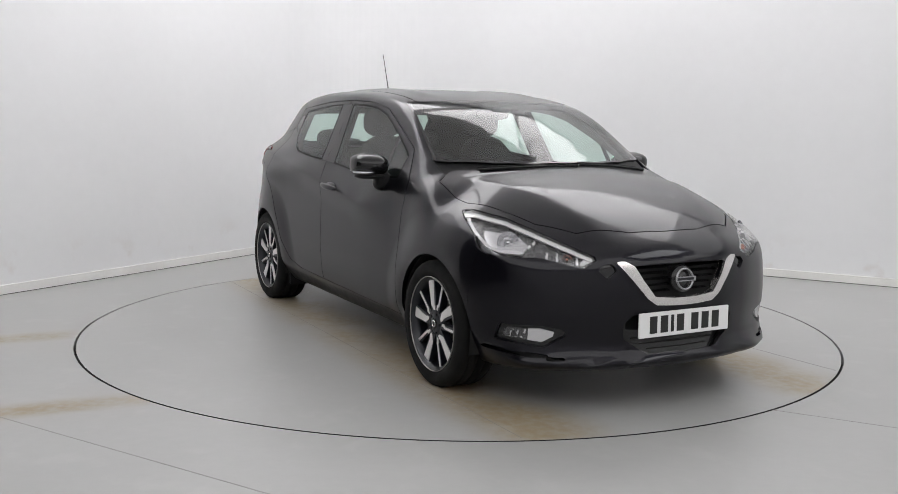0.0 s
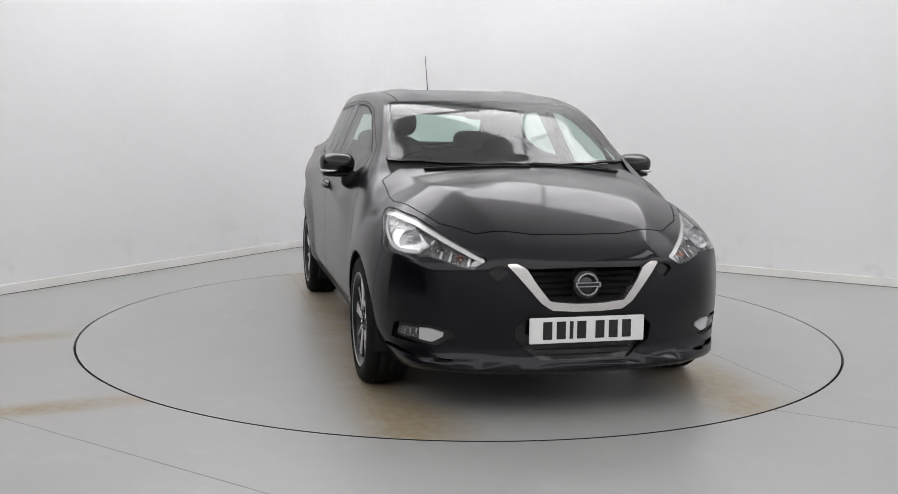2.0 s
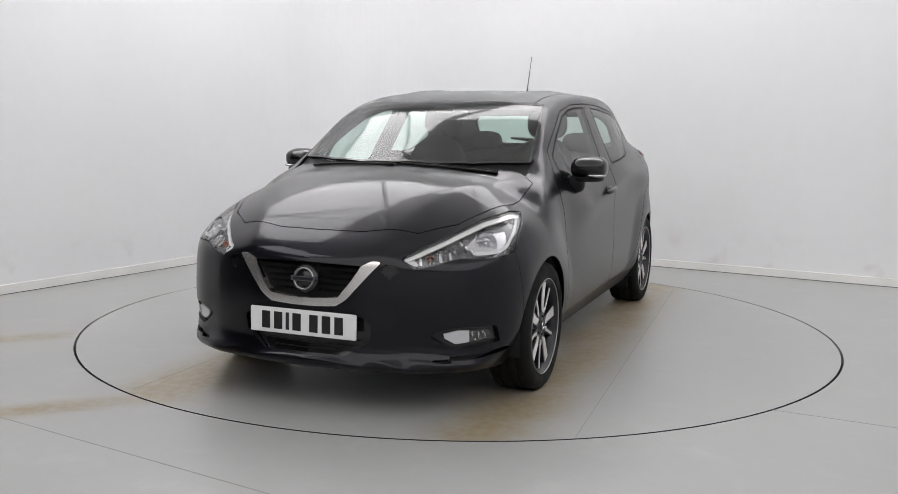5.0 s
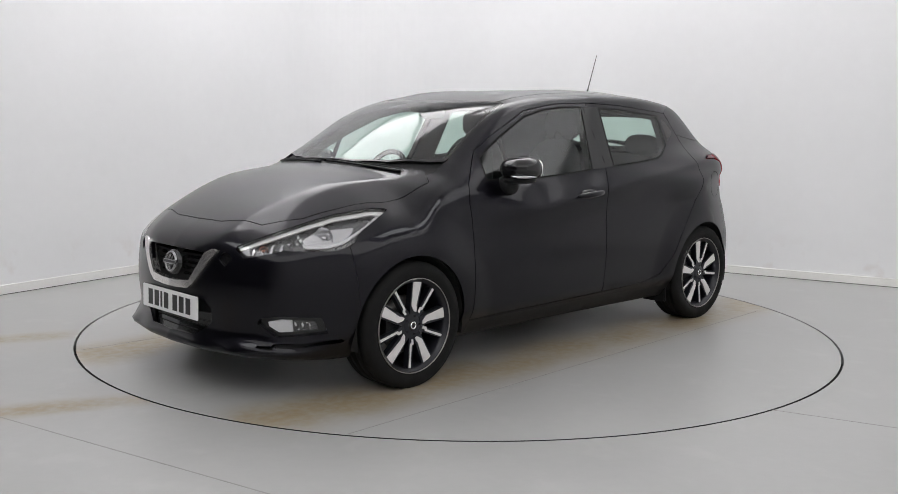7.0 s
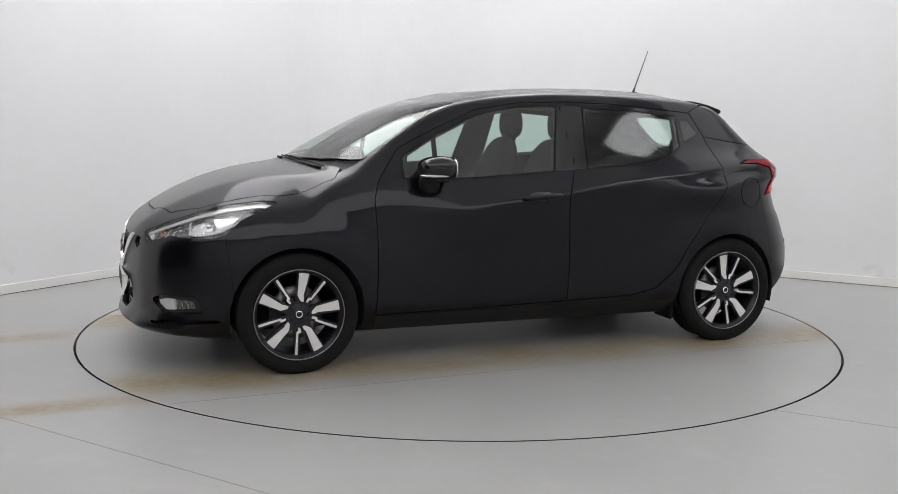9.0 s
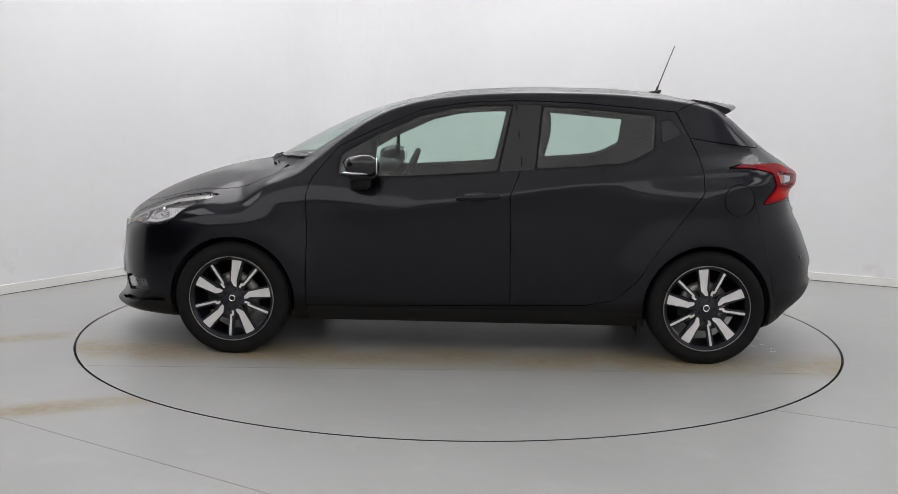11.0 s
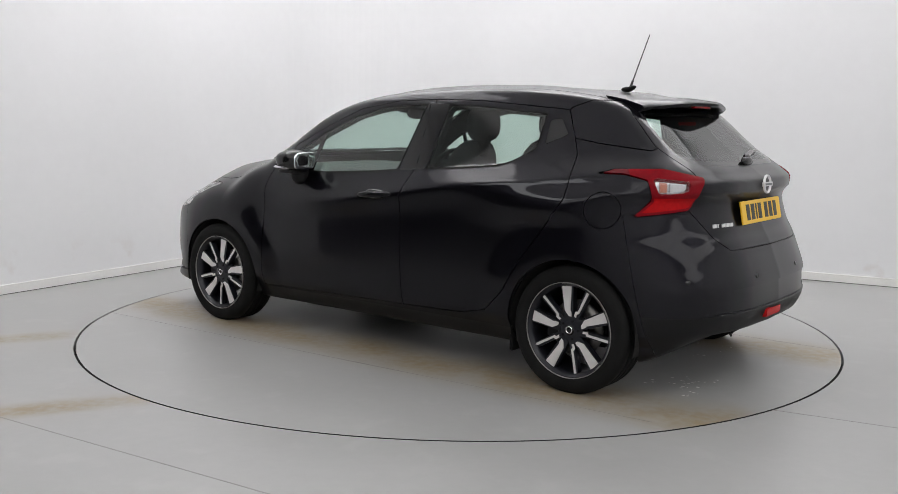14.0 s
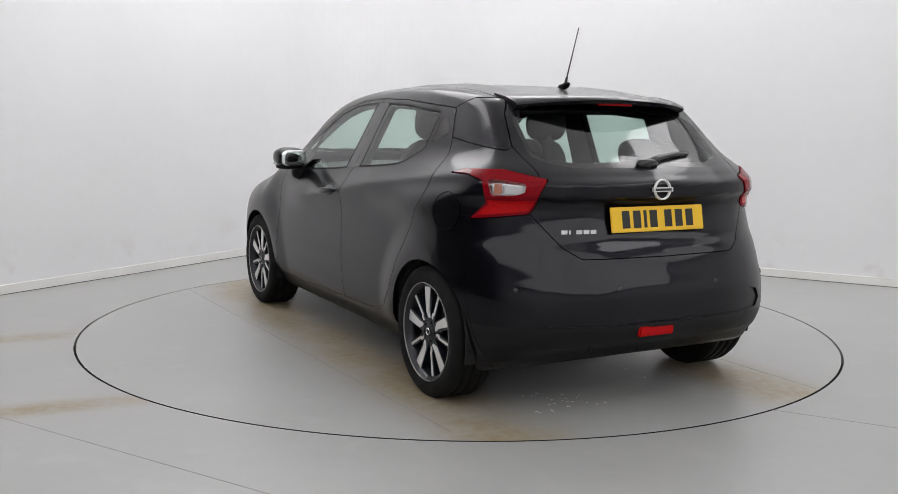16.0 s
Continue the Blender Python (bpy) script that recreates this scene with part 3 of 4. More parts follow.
LAMP_GREY = mat("lamp_housing_grey", (0.06, 0.06, 0.063), 0.3, 0.3)
LAMP_WHITE = mat("white_light_guide", (0.6, 0.6, 0.62), 0.25)
BRIGHT_RED = mat("bright_red_plastic", (0.42, 0.006, 0.008), 0.16, spec=0.09, var=0.15, scale=60)
AMBER = mat("amber_bulb", (0.45, 0.16, 0.10), 0.3)
FABRIC = mat("dark_seat_fabric", (0.022, 0.022, 0.024), 0.9, var=0.2, scale=30)
DASH = mat("dashboard_plastic", (0.035, 0.035, 0.036), 0.7, var=0.1, scale=15)
PLATE_WHITE = mat("white_plate", (0.80, 0.80, 0.80), 0.35)
PLATE_YELLOW = mat("yellow_plate", (0.82, 0.50, 0.015), 0.35)
INK = mat("plate_black", (0.01, 0.01, 0.01), 0.4)
MIRROR = mat("mirror_glass", (0.8, 0.85, 0.85), 0.02, 1.0)
BRAKE = mat("brake_iron", (0.25, 0.24, 0.23), 0.4, 0.8)


def car_skin():
    shell = half_shell()
    shell = clip(shell, outside(arch(0.336)))
    gap = 0.0022

    def take(region, g=gap):
        """Cuts a region out of the shell, with a gap all round it."""
        nonlocal shell
        piece = clip(shell, shift(region, g))
        shell = clip(shell, outside(region, g))
        return piece

    # glass
    screen = take(plan(SCREEN), 0.0)
    panel("windscreen", both(clip(screen, plan(SCREEN, -0.012))), GLASS, depth=0, label="clear slightly green windscreen").visible_shadow = False
    panel("windscreen_seal", both(clip(screen, outside(plan(SCREEN, -0.012)))), GLOSS_BLACK)
    fg = take(side(FRONT_GLASS, 0.010), 0.0)
    rg = take(side(REAR_GLASS, 0.010), 0.0)
    bar = lambda v: np.abs(v[:, 0] - 0.515 + 0.05 * (v[:, 2] - 1.07)) - 0.012
    for g in (fg, mirrored(fg)):
        s = np.sign(g[0][:, 1].mean())
        flip = (lambda n: n) if s > 0 else mirrored
        base = fg
        panel("front_window", flip(clip(clip(base, side(FRONT_GLASS)), outside(bar))), GLASS, depth=0, label="greenish side window").visible_shadow = False
        panel("window_seal", flip(clip(base, outside(side(FRONT_GLASS)))), SEAL)
        panel("window_divider", flip(clip(clip(base, side(FRONT_GLASS)), bar)), GLOSS_BLACK)
        panel("rear_window", flip(clip(rg, side(REAR_GLASS))), GLASS, depth=0, label="greenish side window").visible_shadow = False
        panel("window_seal", flip(clip(rg, outside(side(REAR_GLASS)))), SEAL)
    pair("quarter_trim", take(side(QUARTER_TRIM, 0.006), 0.001), GLOSS_BLACK, label="black triangular trim with hidden handle")
    pillar = take(side(PILLAR_B), 0.0)
    pair("pillar_trim", clip(pillar, outside(lambda v: np.abs(v[:, 0] + 0.262 - 0.1 * (v[:, 2] - 1.18)) - 0.003)), GLOSS_BLACK)
    back = take(tail(BACK_GLASS), 0.0)
    panel("back_window", both(clip(back, tail(BACK_GLASS, -0.02))), GLASS, depth=0, label="rear window").visible_shadow = False
    panel("back_window_border", both(clip(back, outside(tail(BACK_GLASS, -0.02)))), GLOSS_BLACK)
    # lamps
    for flip, lamp in zip((lambda n: n, mirrored), (take(slant_front(HEADLAMP)),) * 2):
        head = panel("headlamp", flip(sunk(lamp, 0.035)), LAMP_SILVER, depth=0, label="clear headlamp with chrome reflectors")
        panel("lens", flip(lamp), LENS, head, depth=0.034).visible_shadow = False
        deep = sunk(lamp, 0.022)
        top = lambda v: np.maximum(poly_field(np.stack([v[:, 1] - v[:, 0], v[:, 2] + 0.017], -1), HEADLAMP), -1) * -1
        panel("upper_strip", flip(sunk(clip(clip(lamp, top), lambda v: -(v[:, 1] - v[:, 0]) - 1.52), 0.016)), BRIGHT_TRIM, head, depth=0.006)
        field = clip(lamp, slant_front(((-0.79, 0.800), (-0.83, 0.745), (-0.93, 0.712), (-1.08, 0.711), (-1.13, 0.745), (-1.02, 0.788))))
        panel("reflector_field", flip(sunk(field, 0.033)), LAMP_CHROME, head, depth=0)
        for k in (-1.255, -1.315, -1.43):
            fin = clip(lamp, slant_front(((k, 0.66), (k - 0.022, 0.66), (k + 0.012, 0.735), (k + 0.030, 0.735)), -0.001))
            panel("fin", flip(sunk(clip(fin, slant_front(HEADLAMP, -0.012)), 0.024)), LAMP_CHROME, head, depth=0.006)
        panel("light_guide", flip(guide(deep)), LAMP_WHITE, head, depth=0.010)
        panel("inner_block", flip(clip(deep, slant_front(((-1.43, 0.652), (-1.47, 0.650), (-1.545, 0.684), (-1.49, 0.697))))), LAMP_WHITE, head, depth=0.008)
        for (s, z, r), m in zip(((-0.985, 0.752, 0.050), (-1.205, 0.727, 0.034), (-1.38, 0.690, 0.022)), (LAMP_CHROME, LAMP_CHROME, AMBER)):
            bowl(flip, lamp, s, z, r, m, head)
    lamp = take(slant_back(TAIL_LAMP))
    for flip in (lambda n: n, mirrored):
        wing = lambda v: v[:, 1] + v[:, 0] + 0.74
        rear = panel("tail_lamp", flip(clip(clip(lamp, wing), outside(slant_back(TAIL_CLEAR)))), RED_LENS, depth=0.03, label="red and clear boomerang tail lamp", raise_by=0.006)
        low = clip(clip(clip(lamp, lambda v: v[:, 2] - 0.938), slant_back(TAIL_LAMP, -0.014)), outside(slant_back(TAIL_CLEAR, 0.008)))
        panel("lower_red", flip(low), BRIGHT_RED, rear, depth=0.002, raise_by=0.0085)
        panel("lamp_tip", flip(clip(lamp, outside(wing))), DARK_RED, rear, depth=0.02, raise_by=0.005)
        pane = clip(lamp, slant_back(TAIL_CLEAR))
        panel("clear_section", flip(sunk(pane, 0.016)), LAMP_CHROME, rear, depth=0)
        for a, b, m in ((-0.905, -0.955, AMBER), (-0.975, -1.085, LAMP_WHITE)):
            cell = clip(clip(pane, slant_back(TAIL_CLEAR, -0.008)), lambda v: np.maximum(v[:, 1] + v[:, 0] - a, b - v[:, 1] - v[:, 0]))
            panel("lamp_cell", flip(sunk(cell, 0.010)), m, rear, depth=0.006)
        panel("lens", flip(pane), LENS, rear, depth=0.01, raise_by=0.006).visible_shadow = False
    # nose
    panel("bonnet", both(take(plan(BONNET))), PAINT, label="black bonnet with two raised creases", depth=0.02)
    take(nose(GRILLE), 0.0)
    panel("chrome_grille_trim", both(take(nose(CHROME_V), 0.0)), SATIN_CHROME, raise_by=0.012, depth=0.04, label="chrome V-shaped grille surround")
    mesh = take(nose(SIDE_GRILLE), 0.0)
    pair("side_grille", sunk(mesh, 0.012), GLOSS_BLACK)
    low = take(nose(LOW_GRILLE), 0.0)
    panel("lower_grille", both(sunk(low, 0.030)), GLOSS_BLACK, depth=0)
    pocket = take(nose(FOG_POCKET), 0.0)
    pair("fog_pocket", sunk(clip(pocket, outside(nose(FOG_LENS))), 0.018), GLOSS_BLACK, depth=0)
    fog = clip(pocket, nose(FOG_LENS))
    for flip in (lambda n: n, mirrored):
        f = panel("fog_lamp", flip(sunk(clip(fog, lambda v: v[:, 1] - 0.690), 0.008)), LAMP_WHITE, depth=0.012, label="clear slanted fog lamp")
        panel("fog_reflector", flip(sunk(clip(fog, lambda v: 0.690 - v[:, 1]), 0.018)), LAMP_GREY, f, depth=0.01)
        for y in (0.703, 0.722, 0.741):
            panel("fin", flip(sunk(clip(clip(fog, nose(FOG_LENS, -0.004)), lambda v: np.abs(v[:, 1] - y + 0.3 * (v[:, 2] - 0.355)) - 0.0045), 0.008)), LAMP_CHROME, f, depth=0.01)
        panel("lens", flip(fog), LENS, f, depth=0, raise_by=-0.003).visible_shadow = False
    pair("bumper_slot", sunk(take(nose(FOG_SLOT), 0.0), 0.025), SATIN_BLACK, depth=0)
    front_bumper = take(lambda v: np.maximum(1.615 - v[:, 0] - 0.12 * (0.7 - v[:, 2]), v[:, 2] - 0.95), 0.0009)
    panel("front_bumper", both(front_bumper), PAINT, label="black front bumper", depth=0.02)
    # doors
    pair("front_door", take(side(FRONT_DOOR)), PAINT, label="black front door", depth=0.02)
    pair("rear_door", take(side(REAR_DOOR)), PAINT, label="black rear door", depth=0.02)
    pair("fuel_flap", take(disc(-1.41, 0.872, 0.083), 0.0018), PAINT)
    # tail
    gate = take(tail(TAILGATE))
    panel("tailgate", both(gate), PAINT, label="black tailgate", depth=0.02)
    pair("rear_pillar_panel", take(side(REAR_PILLAR)), PAINT, label="black rear pillar panel", depth=0.02)
    inset = take(tail(BUMPER_INSET), 0.0)
    panel("bumper_inset", both(sunk(inset, 0.009)), PAINT, depth=0.0, label="recessed band across the rear bumper")
    rear_bumper = take(lambda v: np.maximum(v[:, 0] + 1.575 - 0.25 * (v[:, 2] - 0.55), v[:, 2] - 0.86), 0.0008)
    panel("rear_bumper", both(clip(rear_bumper, lambda v: 0.405 - v[:, 2])), PAINT, label="black rear bumper", depth=0.02)
    panel("rear_valance", both(clip(rear_bumper, lambda v: v[:, 2] - 0.405)), SATIN_BLACK, depth=0.02)
    cowl = take(lambda v: np.maximum(plan(BONNET, 0.20)(v), np.maximum(v[:, 1] - 0.66, v[:, 0] - 1.22)) + np.maximum(0.86 - v[:, 0], 0) * 5, 0.0)
    panel("cowl", both(sunk(cowl, 0.015)), SATIN_BLACK, depth=0, label="black plastic cowl under the wipers")
    panel("roof", both(take(lambda v: np.maximum(v[:, 1] - 0.50, 1.2 - v[:, 2]), 0.003)), PAINT, label="black roof")
    pair("front_wing", take(lambda v: np.maximum(0.86 - v[:, 0], v[:, 2] - 1.2), 0.0), PAINT, label="black front wing")
    pair("sill", take(lambda v: np.maximum(v[:, 2] - 0.262, np.abs(v[:, 0]) - 0.93), 0.0), SATIN_BLACK, label="black side sill")
    pair("body_side", shell, PAINT, label="black body side and quarter panel")
    # dark sheet behind all gaps and grilles
    inner = half_shell(70, 70, 40)
    for cut in (arch(0.345), plan(SCREEN, 0.0), side(FRONT_GLASS, 0.0), side(REAR_GLASS, 0.0), tail(BACK_GLASS, 0.0)):
        inner = clip(inner, outside(cut))
    panel("inner_shell", both(sunk(inner, 0.045)), SHADE_BLACK, depth=0)


def guide(deep):
    """The bent bright band under the outer reflector."""
    path = ((-0.64, 0.832), (-0.73, 0.775), (-0.86, 0.714), (-0.95, 0.699), (-1.09, 0.697), (-1.155, 0.742))

    def f(v):
        p = np.stack([v[:, 1] - v[:, 0], v[:, 2]], -1)
        d = np.full(len(p), 9.0)
        for a, b in zip(path, path[1:]):
            a, b = np.array(a), np.array(b)
            t = np.clip(((p - a) @ (b - a)) / ((b - a) @ (b - a)), 0, 1)
            d = np.minimum(d, np.linalg.norm(p - a - t[:, None] * (b - a), axis=1))
        return d - 0.0065
    return clip(deep, f)


def bowl(flip, lamp, s, z, r, material, parent):
    """A round reflector bowl let into a lamp."""
    v = lamp[0]
    i = np.argmin(np.hypot(v[:, 1] - v[:, 0] - s, v[:, 2] - z))
    c = v[i] - outward(v[i:i + 1])[0] * 0.03
    n = Vector((0.85, 0.35, 0.1)).normalized()
    rows = []
    bm = bmesh.new()
    side_ = n.cross(Vector((0, 0, 1))).normalized()
    up = side_.cross(n)
    sy = 1 if flip(lamp)[0][:, 1].mean() > 0 else -1
    for k, (rad, dep) in enumerate(((1.0, 0.0), (0.9, -0.01), (0.7, -0.02), (0.4, -0.028), (0.32, -0.01), (0.2, 0.004), (0.05, 0.01))):
        ring = []
        for j in range(24):
            a = 2 * math.pi * j / 24
            q = Vector(c) + n * dep + (side_ * math.cos(a) + up * math.sin(a)) * r * rad
            ring.append(bm.verts.new((q.x, q.y * sy, q.z)))
        rows.append(ring)
    for p, q in zip(rows, rows[1:]):
        for j in range(24):
            bm.faces.new((p[j], q[j], q[(j + 1) % 24], p[(j + 1) % 24]))
    bm.faces.new(rows[-1])
    bmesh.ops.recalc_face_normals(bm, faces=bm.faces)
    put("reflector", bm, material, parent, True)


car_skin()


# ---- wheels and fittings ----
def lathe(profile, n=64, axis="y"):
    """Turns (radius, along) pairs about the y axis."""
    bm = bmesh.new()
    rows = [[bm.verts.new((r * math.cos(2 * math.pi * i / n), a, r * math.sin(2 * math.pi * i / n))) for i in range(n)] for r, a in profile]
    for p, q in zip(rows, rows[1:]):
        for i in range(n):
            bm.faces.new((p[i], p[(i + 1) % n], q[(i + 1) % n], q[i]))
    bmesh.ops.recalc_face_normals(bm, faces=bm.faces)
    return bm


def prism(bm, pts, y0, y1):
    """A flat outline (x, z) raised along y."""
    a = [bm.verts.new((x, y0, z)) for x, z in pts]
    b = [bm.verts.new((x, y1, z)) for x, z in pts]
    n = len(pts)
    for i in range(n):
        bm.faces.new((a[i], a[(i + 1) % n], b[(i + 1) % n], b[i]))
    bm.faces.new(a[::-1])
    bm.faces.new(b)


def turned(pts, deg):
    c, s = math.cos(radians(deg)), math.sin(radians(deg))
    return [(c * x - s * z, s * x + c * z) for x, z in pts]


def wheel_at(m, deg):
    """A wheel with its outer face to +y, before it is placed by m."""
    w = new("wheel")
    w.parent = car
    w.matrix_local = m
    tagged(w, "five-spoke two-tone alloy wheel with a black tyre")
    r = TYRE_R
    put("tyre", lathe(((0.222, 0.090), (0.232, 0.101), (0.262, 0.108), (0.285, 0.104), (r - 0.006, 0.092), (r, 0.078), (r, 0.050), (r - 0.006, 0.049), (r - 0.006, 0.042), (r, 0.041), (r, 0.005),
                       (r - 0.006, 0.004), (r - 0.006, -0.004), (r, -0.005), (r, -0.041), (r - 0.006, -0.042), (r - 0.006, -0.049), (r, -0.05), (r, -0.078), (r - 0.01, -0.095), (0.262, -0.108), (0.22, -0.095)), 72), RUBBER, w, True)
    rim = put("rim", lathe(((0.222, 0.100), (0.218, 0.093), (0.208, 0.086), (0.203, 0.05), (0.200, -0.09)), 64), ALLOY_DARK, w, True)
    put("rim_lip", lathe(((0.2275, 0.098), (0.2285, 0.102), (0.227, 0.104), (0.2245, 0.103), (0.2245, 0.098)), 72), ALLOY_EDGE, rim, True)
    put("brake_disc", lathe(((0.06, 0.01), (0.06, 0.02), (0.135, 0.02), (0.135, 0.0)), 40), BRAKE, w, True)
    bm = bmesh.new()
    prism(bm, [(0.05, -0.02), (0.14, -0.05), (0.14, 0.06), (0.05, 0.03)], 0.005, 0.05)
    put("brake_caliper", bm, SATIN_BLACK, w)
    hub = put("hub", lathe(((0.001, 0.082), (0.030, 0.082), (0.055, 0.076), (0.072, 0.068), (0.075, 0.03))), ALLOY_DARK, w, True)
    put("hub_cap", lathe(((0.001, 0.088), (0.021, 0.0875), (0.025, 0.083))), GLOSS_BLACK, hub, True)
    put("emblem_ring", lathe(((0.013, 0.0885), (0.014, 0.0905), (0.017, 0.0905), (0.018, 0.0885)), 32), CHROME, hub, True)
    for k in range(5):
        bm = bmesh.new()
        a = 72 * k + 36
        prism(bm, [(0.045 * math.cos(radians(a)) + 0.006 * math.cos(t), 0.045 * math.sin(radians(a)) + 0.006 * math.sin(t)) for t in [i * math.pi / 3 for i in range(6)]], 0.06, 0.083)
        put("wheel_nut", bm, SATIN_BLACK, hub)
    for k in range(5):
        a = deg + 72 * k
        # dark bodies, then the machined faces a little proud of them
        wide = [(0.05, -0.026), (0.215, -0.040), (0.215, 0.027), (0.05, 0.018)]
        thin = [(0.05, -0.012), (0.215, -0.016), (0.215, 0.010), (0.05, 0.014)]
        bm = bmesh.new()
        prism(bm, turned(wide, a), 0.045, 0.079)
        prism(bm, turned(thin, a + 30), 0.045, 0.077)
        spoke = put("spoke", bm, ALLOY_DARK, w)
        bm = bmesh.new()
        prism(bm, turned([(0.066, -0.002), (0.092, -0.023), (0.219, -0.034), (0.219, 0.019), (0.095, 0.007), (0.082, 0.012), (0.064, 0.012)], a), 0.079, 0.0825)
        prism(bm, turned([(0.070, -0.012), (0.092, -0.016), (0.100, -0.004), (0.219, -0.007), (0.219, 0.006), (0.092, 0.006), (0.084, -0.003), (0.068, 0.000)], a + 30), 0.077, 0.0805)
        put("machined_face", bm, ALLOY, spoke)
    return w


for hx, turn_a, turn_b in ((HUB, 100, 80), (-HUB, 86, 94)):
    wheel_at(pose(hx, WHEEL_Y, HUB_Z), turn_a)
    wheel_at(pose(hx, -WHEEL_Y, HUB_Z, 0, 0, 180), turn_b)


def blob(c, size, power=3.0, n=20, bend=None):
    """A rounded block, its corners softer the lower the power."""
    bm = bmesh.new()
    bmesh.ops.create_uvsphere(bm, u_segments=n * 2, v_segments=n, radius=1)
    for v in bm.verts:
        p = v.co
        k = (abs(p.x) ** power + abs(p.y) ** power + abs(p.z) ** power) ** (-1 / power)
        q = Vector((p.x * k * size[0] / 2, p.y * k * size[1] / 2, p.z * k * size[2] / 2))
        if bend:
            q = bend(q)
        v.co = q + Vector(c)
    return bm


def tube(pts, radii, n=10):
    bm = bmesh.new()
    rows = []
    for i, p in enumerate(pts):
        p = Vector(p)
        d = (Vector(pts[min(i + 1, len(pts) - 1)]) - Vector(pts[max(i - 1, 0)])).normalized()
        s = d.orthogonal().normalized() if abs(d.z) > 0.9 else d.cross(Vector((0, 0, 1))).normalized()
        u = d.cross(s)
        r = radii[i] if isinstance(radii, (list, tuple)) else radii
        rows.append([bm.verts.new(p + (s * math.cos(2 * math.pi * j / n) + u * math.sin(2 * math.pi * j / n)) * r) for j in range(n)])
    for a, b in zip(rows, rows[1:]):
        for j in range(n):
            bm.faces.new((a[j], b[j], b[(j + 1) % n], a[(j + 1) % n]))
    bm.faces.new(rows[0][::-1])
    bm.faces.new(rows[-1])
    bmesh.ops.recalc_face_normals(bm, faces=bm.faces)
    return bm


def block(bm, c, s, m=None):
    q = Matrix.LocRotScale(c, None, s)
    bmesh.ops.create_cube(bm, size=1, matrix=(m @ q) if m else q)


def door_mirrors():
    for s in (1, -1):
        def taper(q):
            k = 1 - 0.22 * max(0.0, q.x / 0.092)
            return Vector((q.x - 0.10 * abs(q.y + 0.09) * 0.6, q.y, q.z * k + 0.05 * (q.y + 0.09) * 0.4))
        bm = blob((0, 0, 0), (0.185, 0.19, 0.122), 2.9, 16, taper)
        for v in bm.verts:
            v.co = Vector((v.co.x + 0.565, s * (v.co.y + 0.875), v.co.z + 1.022))
        if s < 0:
            bmesh.ops.reverse_faces(bm, faces=bm.faces)
        mir = put("door_mirror", bm, GLOSS_BLACK, car, True, "gloss black door mirror with clear indicator")
        bm = blob((0.578, s * 0.915, 0.986), (0.168, 0.100, 0.026), 2.4, 10)
        put("indicator", bm, LAMP_CHROME, mir, True)
        bm = blob((0.565, s * 0.872, 0.966), (0.150, 0.165, 0.034), 2.6, 10)
        put("lower_shell", bm, SATIN_BLACK, mir, True)
        bm = blob((0.575, s * 0.805, 0.938), (0.11, 0.10, 0.10), 2.6, 10)
        put("foot", bm, SATIN_BLACK, mir, True)
        bm = blob((0.476, s * 0.872, 1.022), (0.012, 0.158, 0.096), 4, 10)
        put("glass", bm, MIRROR, mir, True)


door_mirrors()


def door_handles():
    for s in (1, -1):
        bm = blob((-0.045, s * 0.853, 0.866), (0.15, 0.03, 0.055), 2.4, 10)
        put("handle_recess", bm, GLOSS_BLACK, car, True)
        bm = blob((-0.05, s * 0.880, 0.866), (0.235, 0.030, 0.032), 2.8, 12, lambda q: Vector((q.x, q.y - s * 0.9 * q.x * q.x, q.z - 0.06 * q.x)))
        put("door_handle", bm, PAINT, car, True, "black door handle")


door_handles()


def aerial():
    put("aerial_base", blob((-1.085, 0, 1.440), (0.085, 0.042, 0.030), 2.2, 10, lambda q: Vector((q.x, q.y, q.z + max(0, -q.x) * 0.35))), SATIN_BLACK, car, True)
    a, b = Vector((-1.095, 0, 1.452)), Vector((-1.195, 0, 1.722))
    put("aerial", tube([a, a.lerp(b, 0.12), a.lerp(b, 0.14), b], [0.008, 0.006, 0.0038, 0.0026]), LAMP_GREY, car, True, "thin slanted roof aerial")


aerial()


def skin_point(y, z, front=True, out=0.0):
    """The point of the car's nose or tail at y and z, a little proud of it."""
    x = np.linspace(2.2, 1.2, 2001) if front else np.linspace(-2.2, -1.2, 2001)
    i = int(np.argmax(body_field(x, np.full_like(x, y), np.full_like(x, z)) < 0))
    return Vector((x[i] + (out if front else -out), y, z))


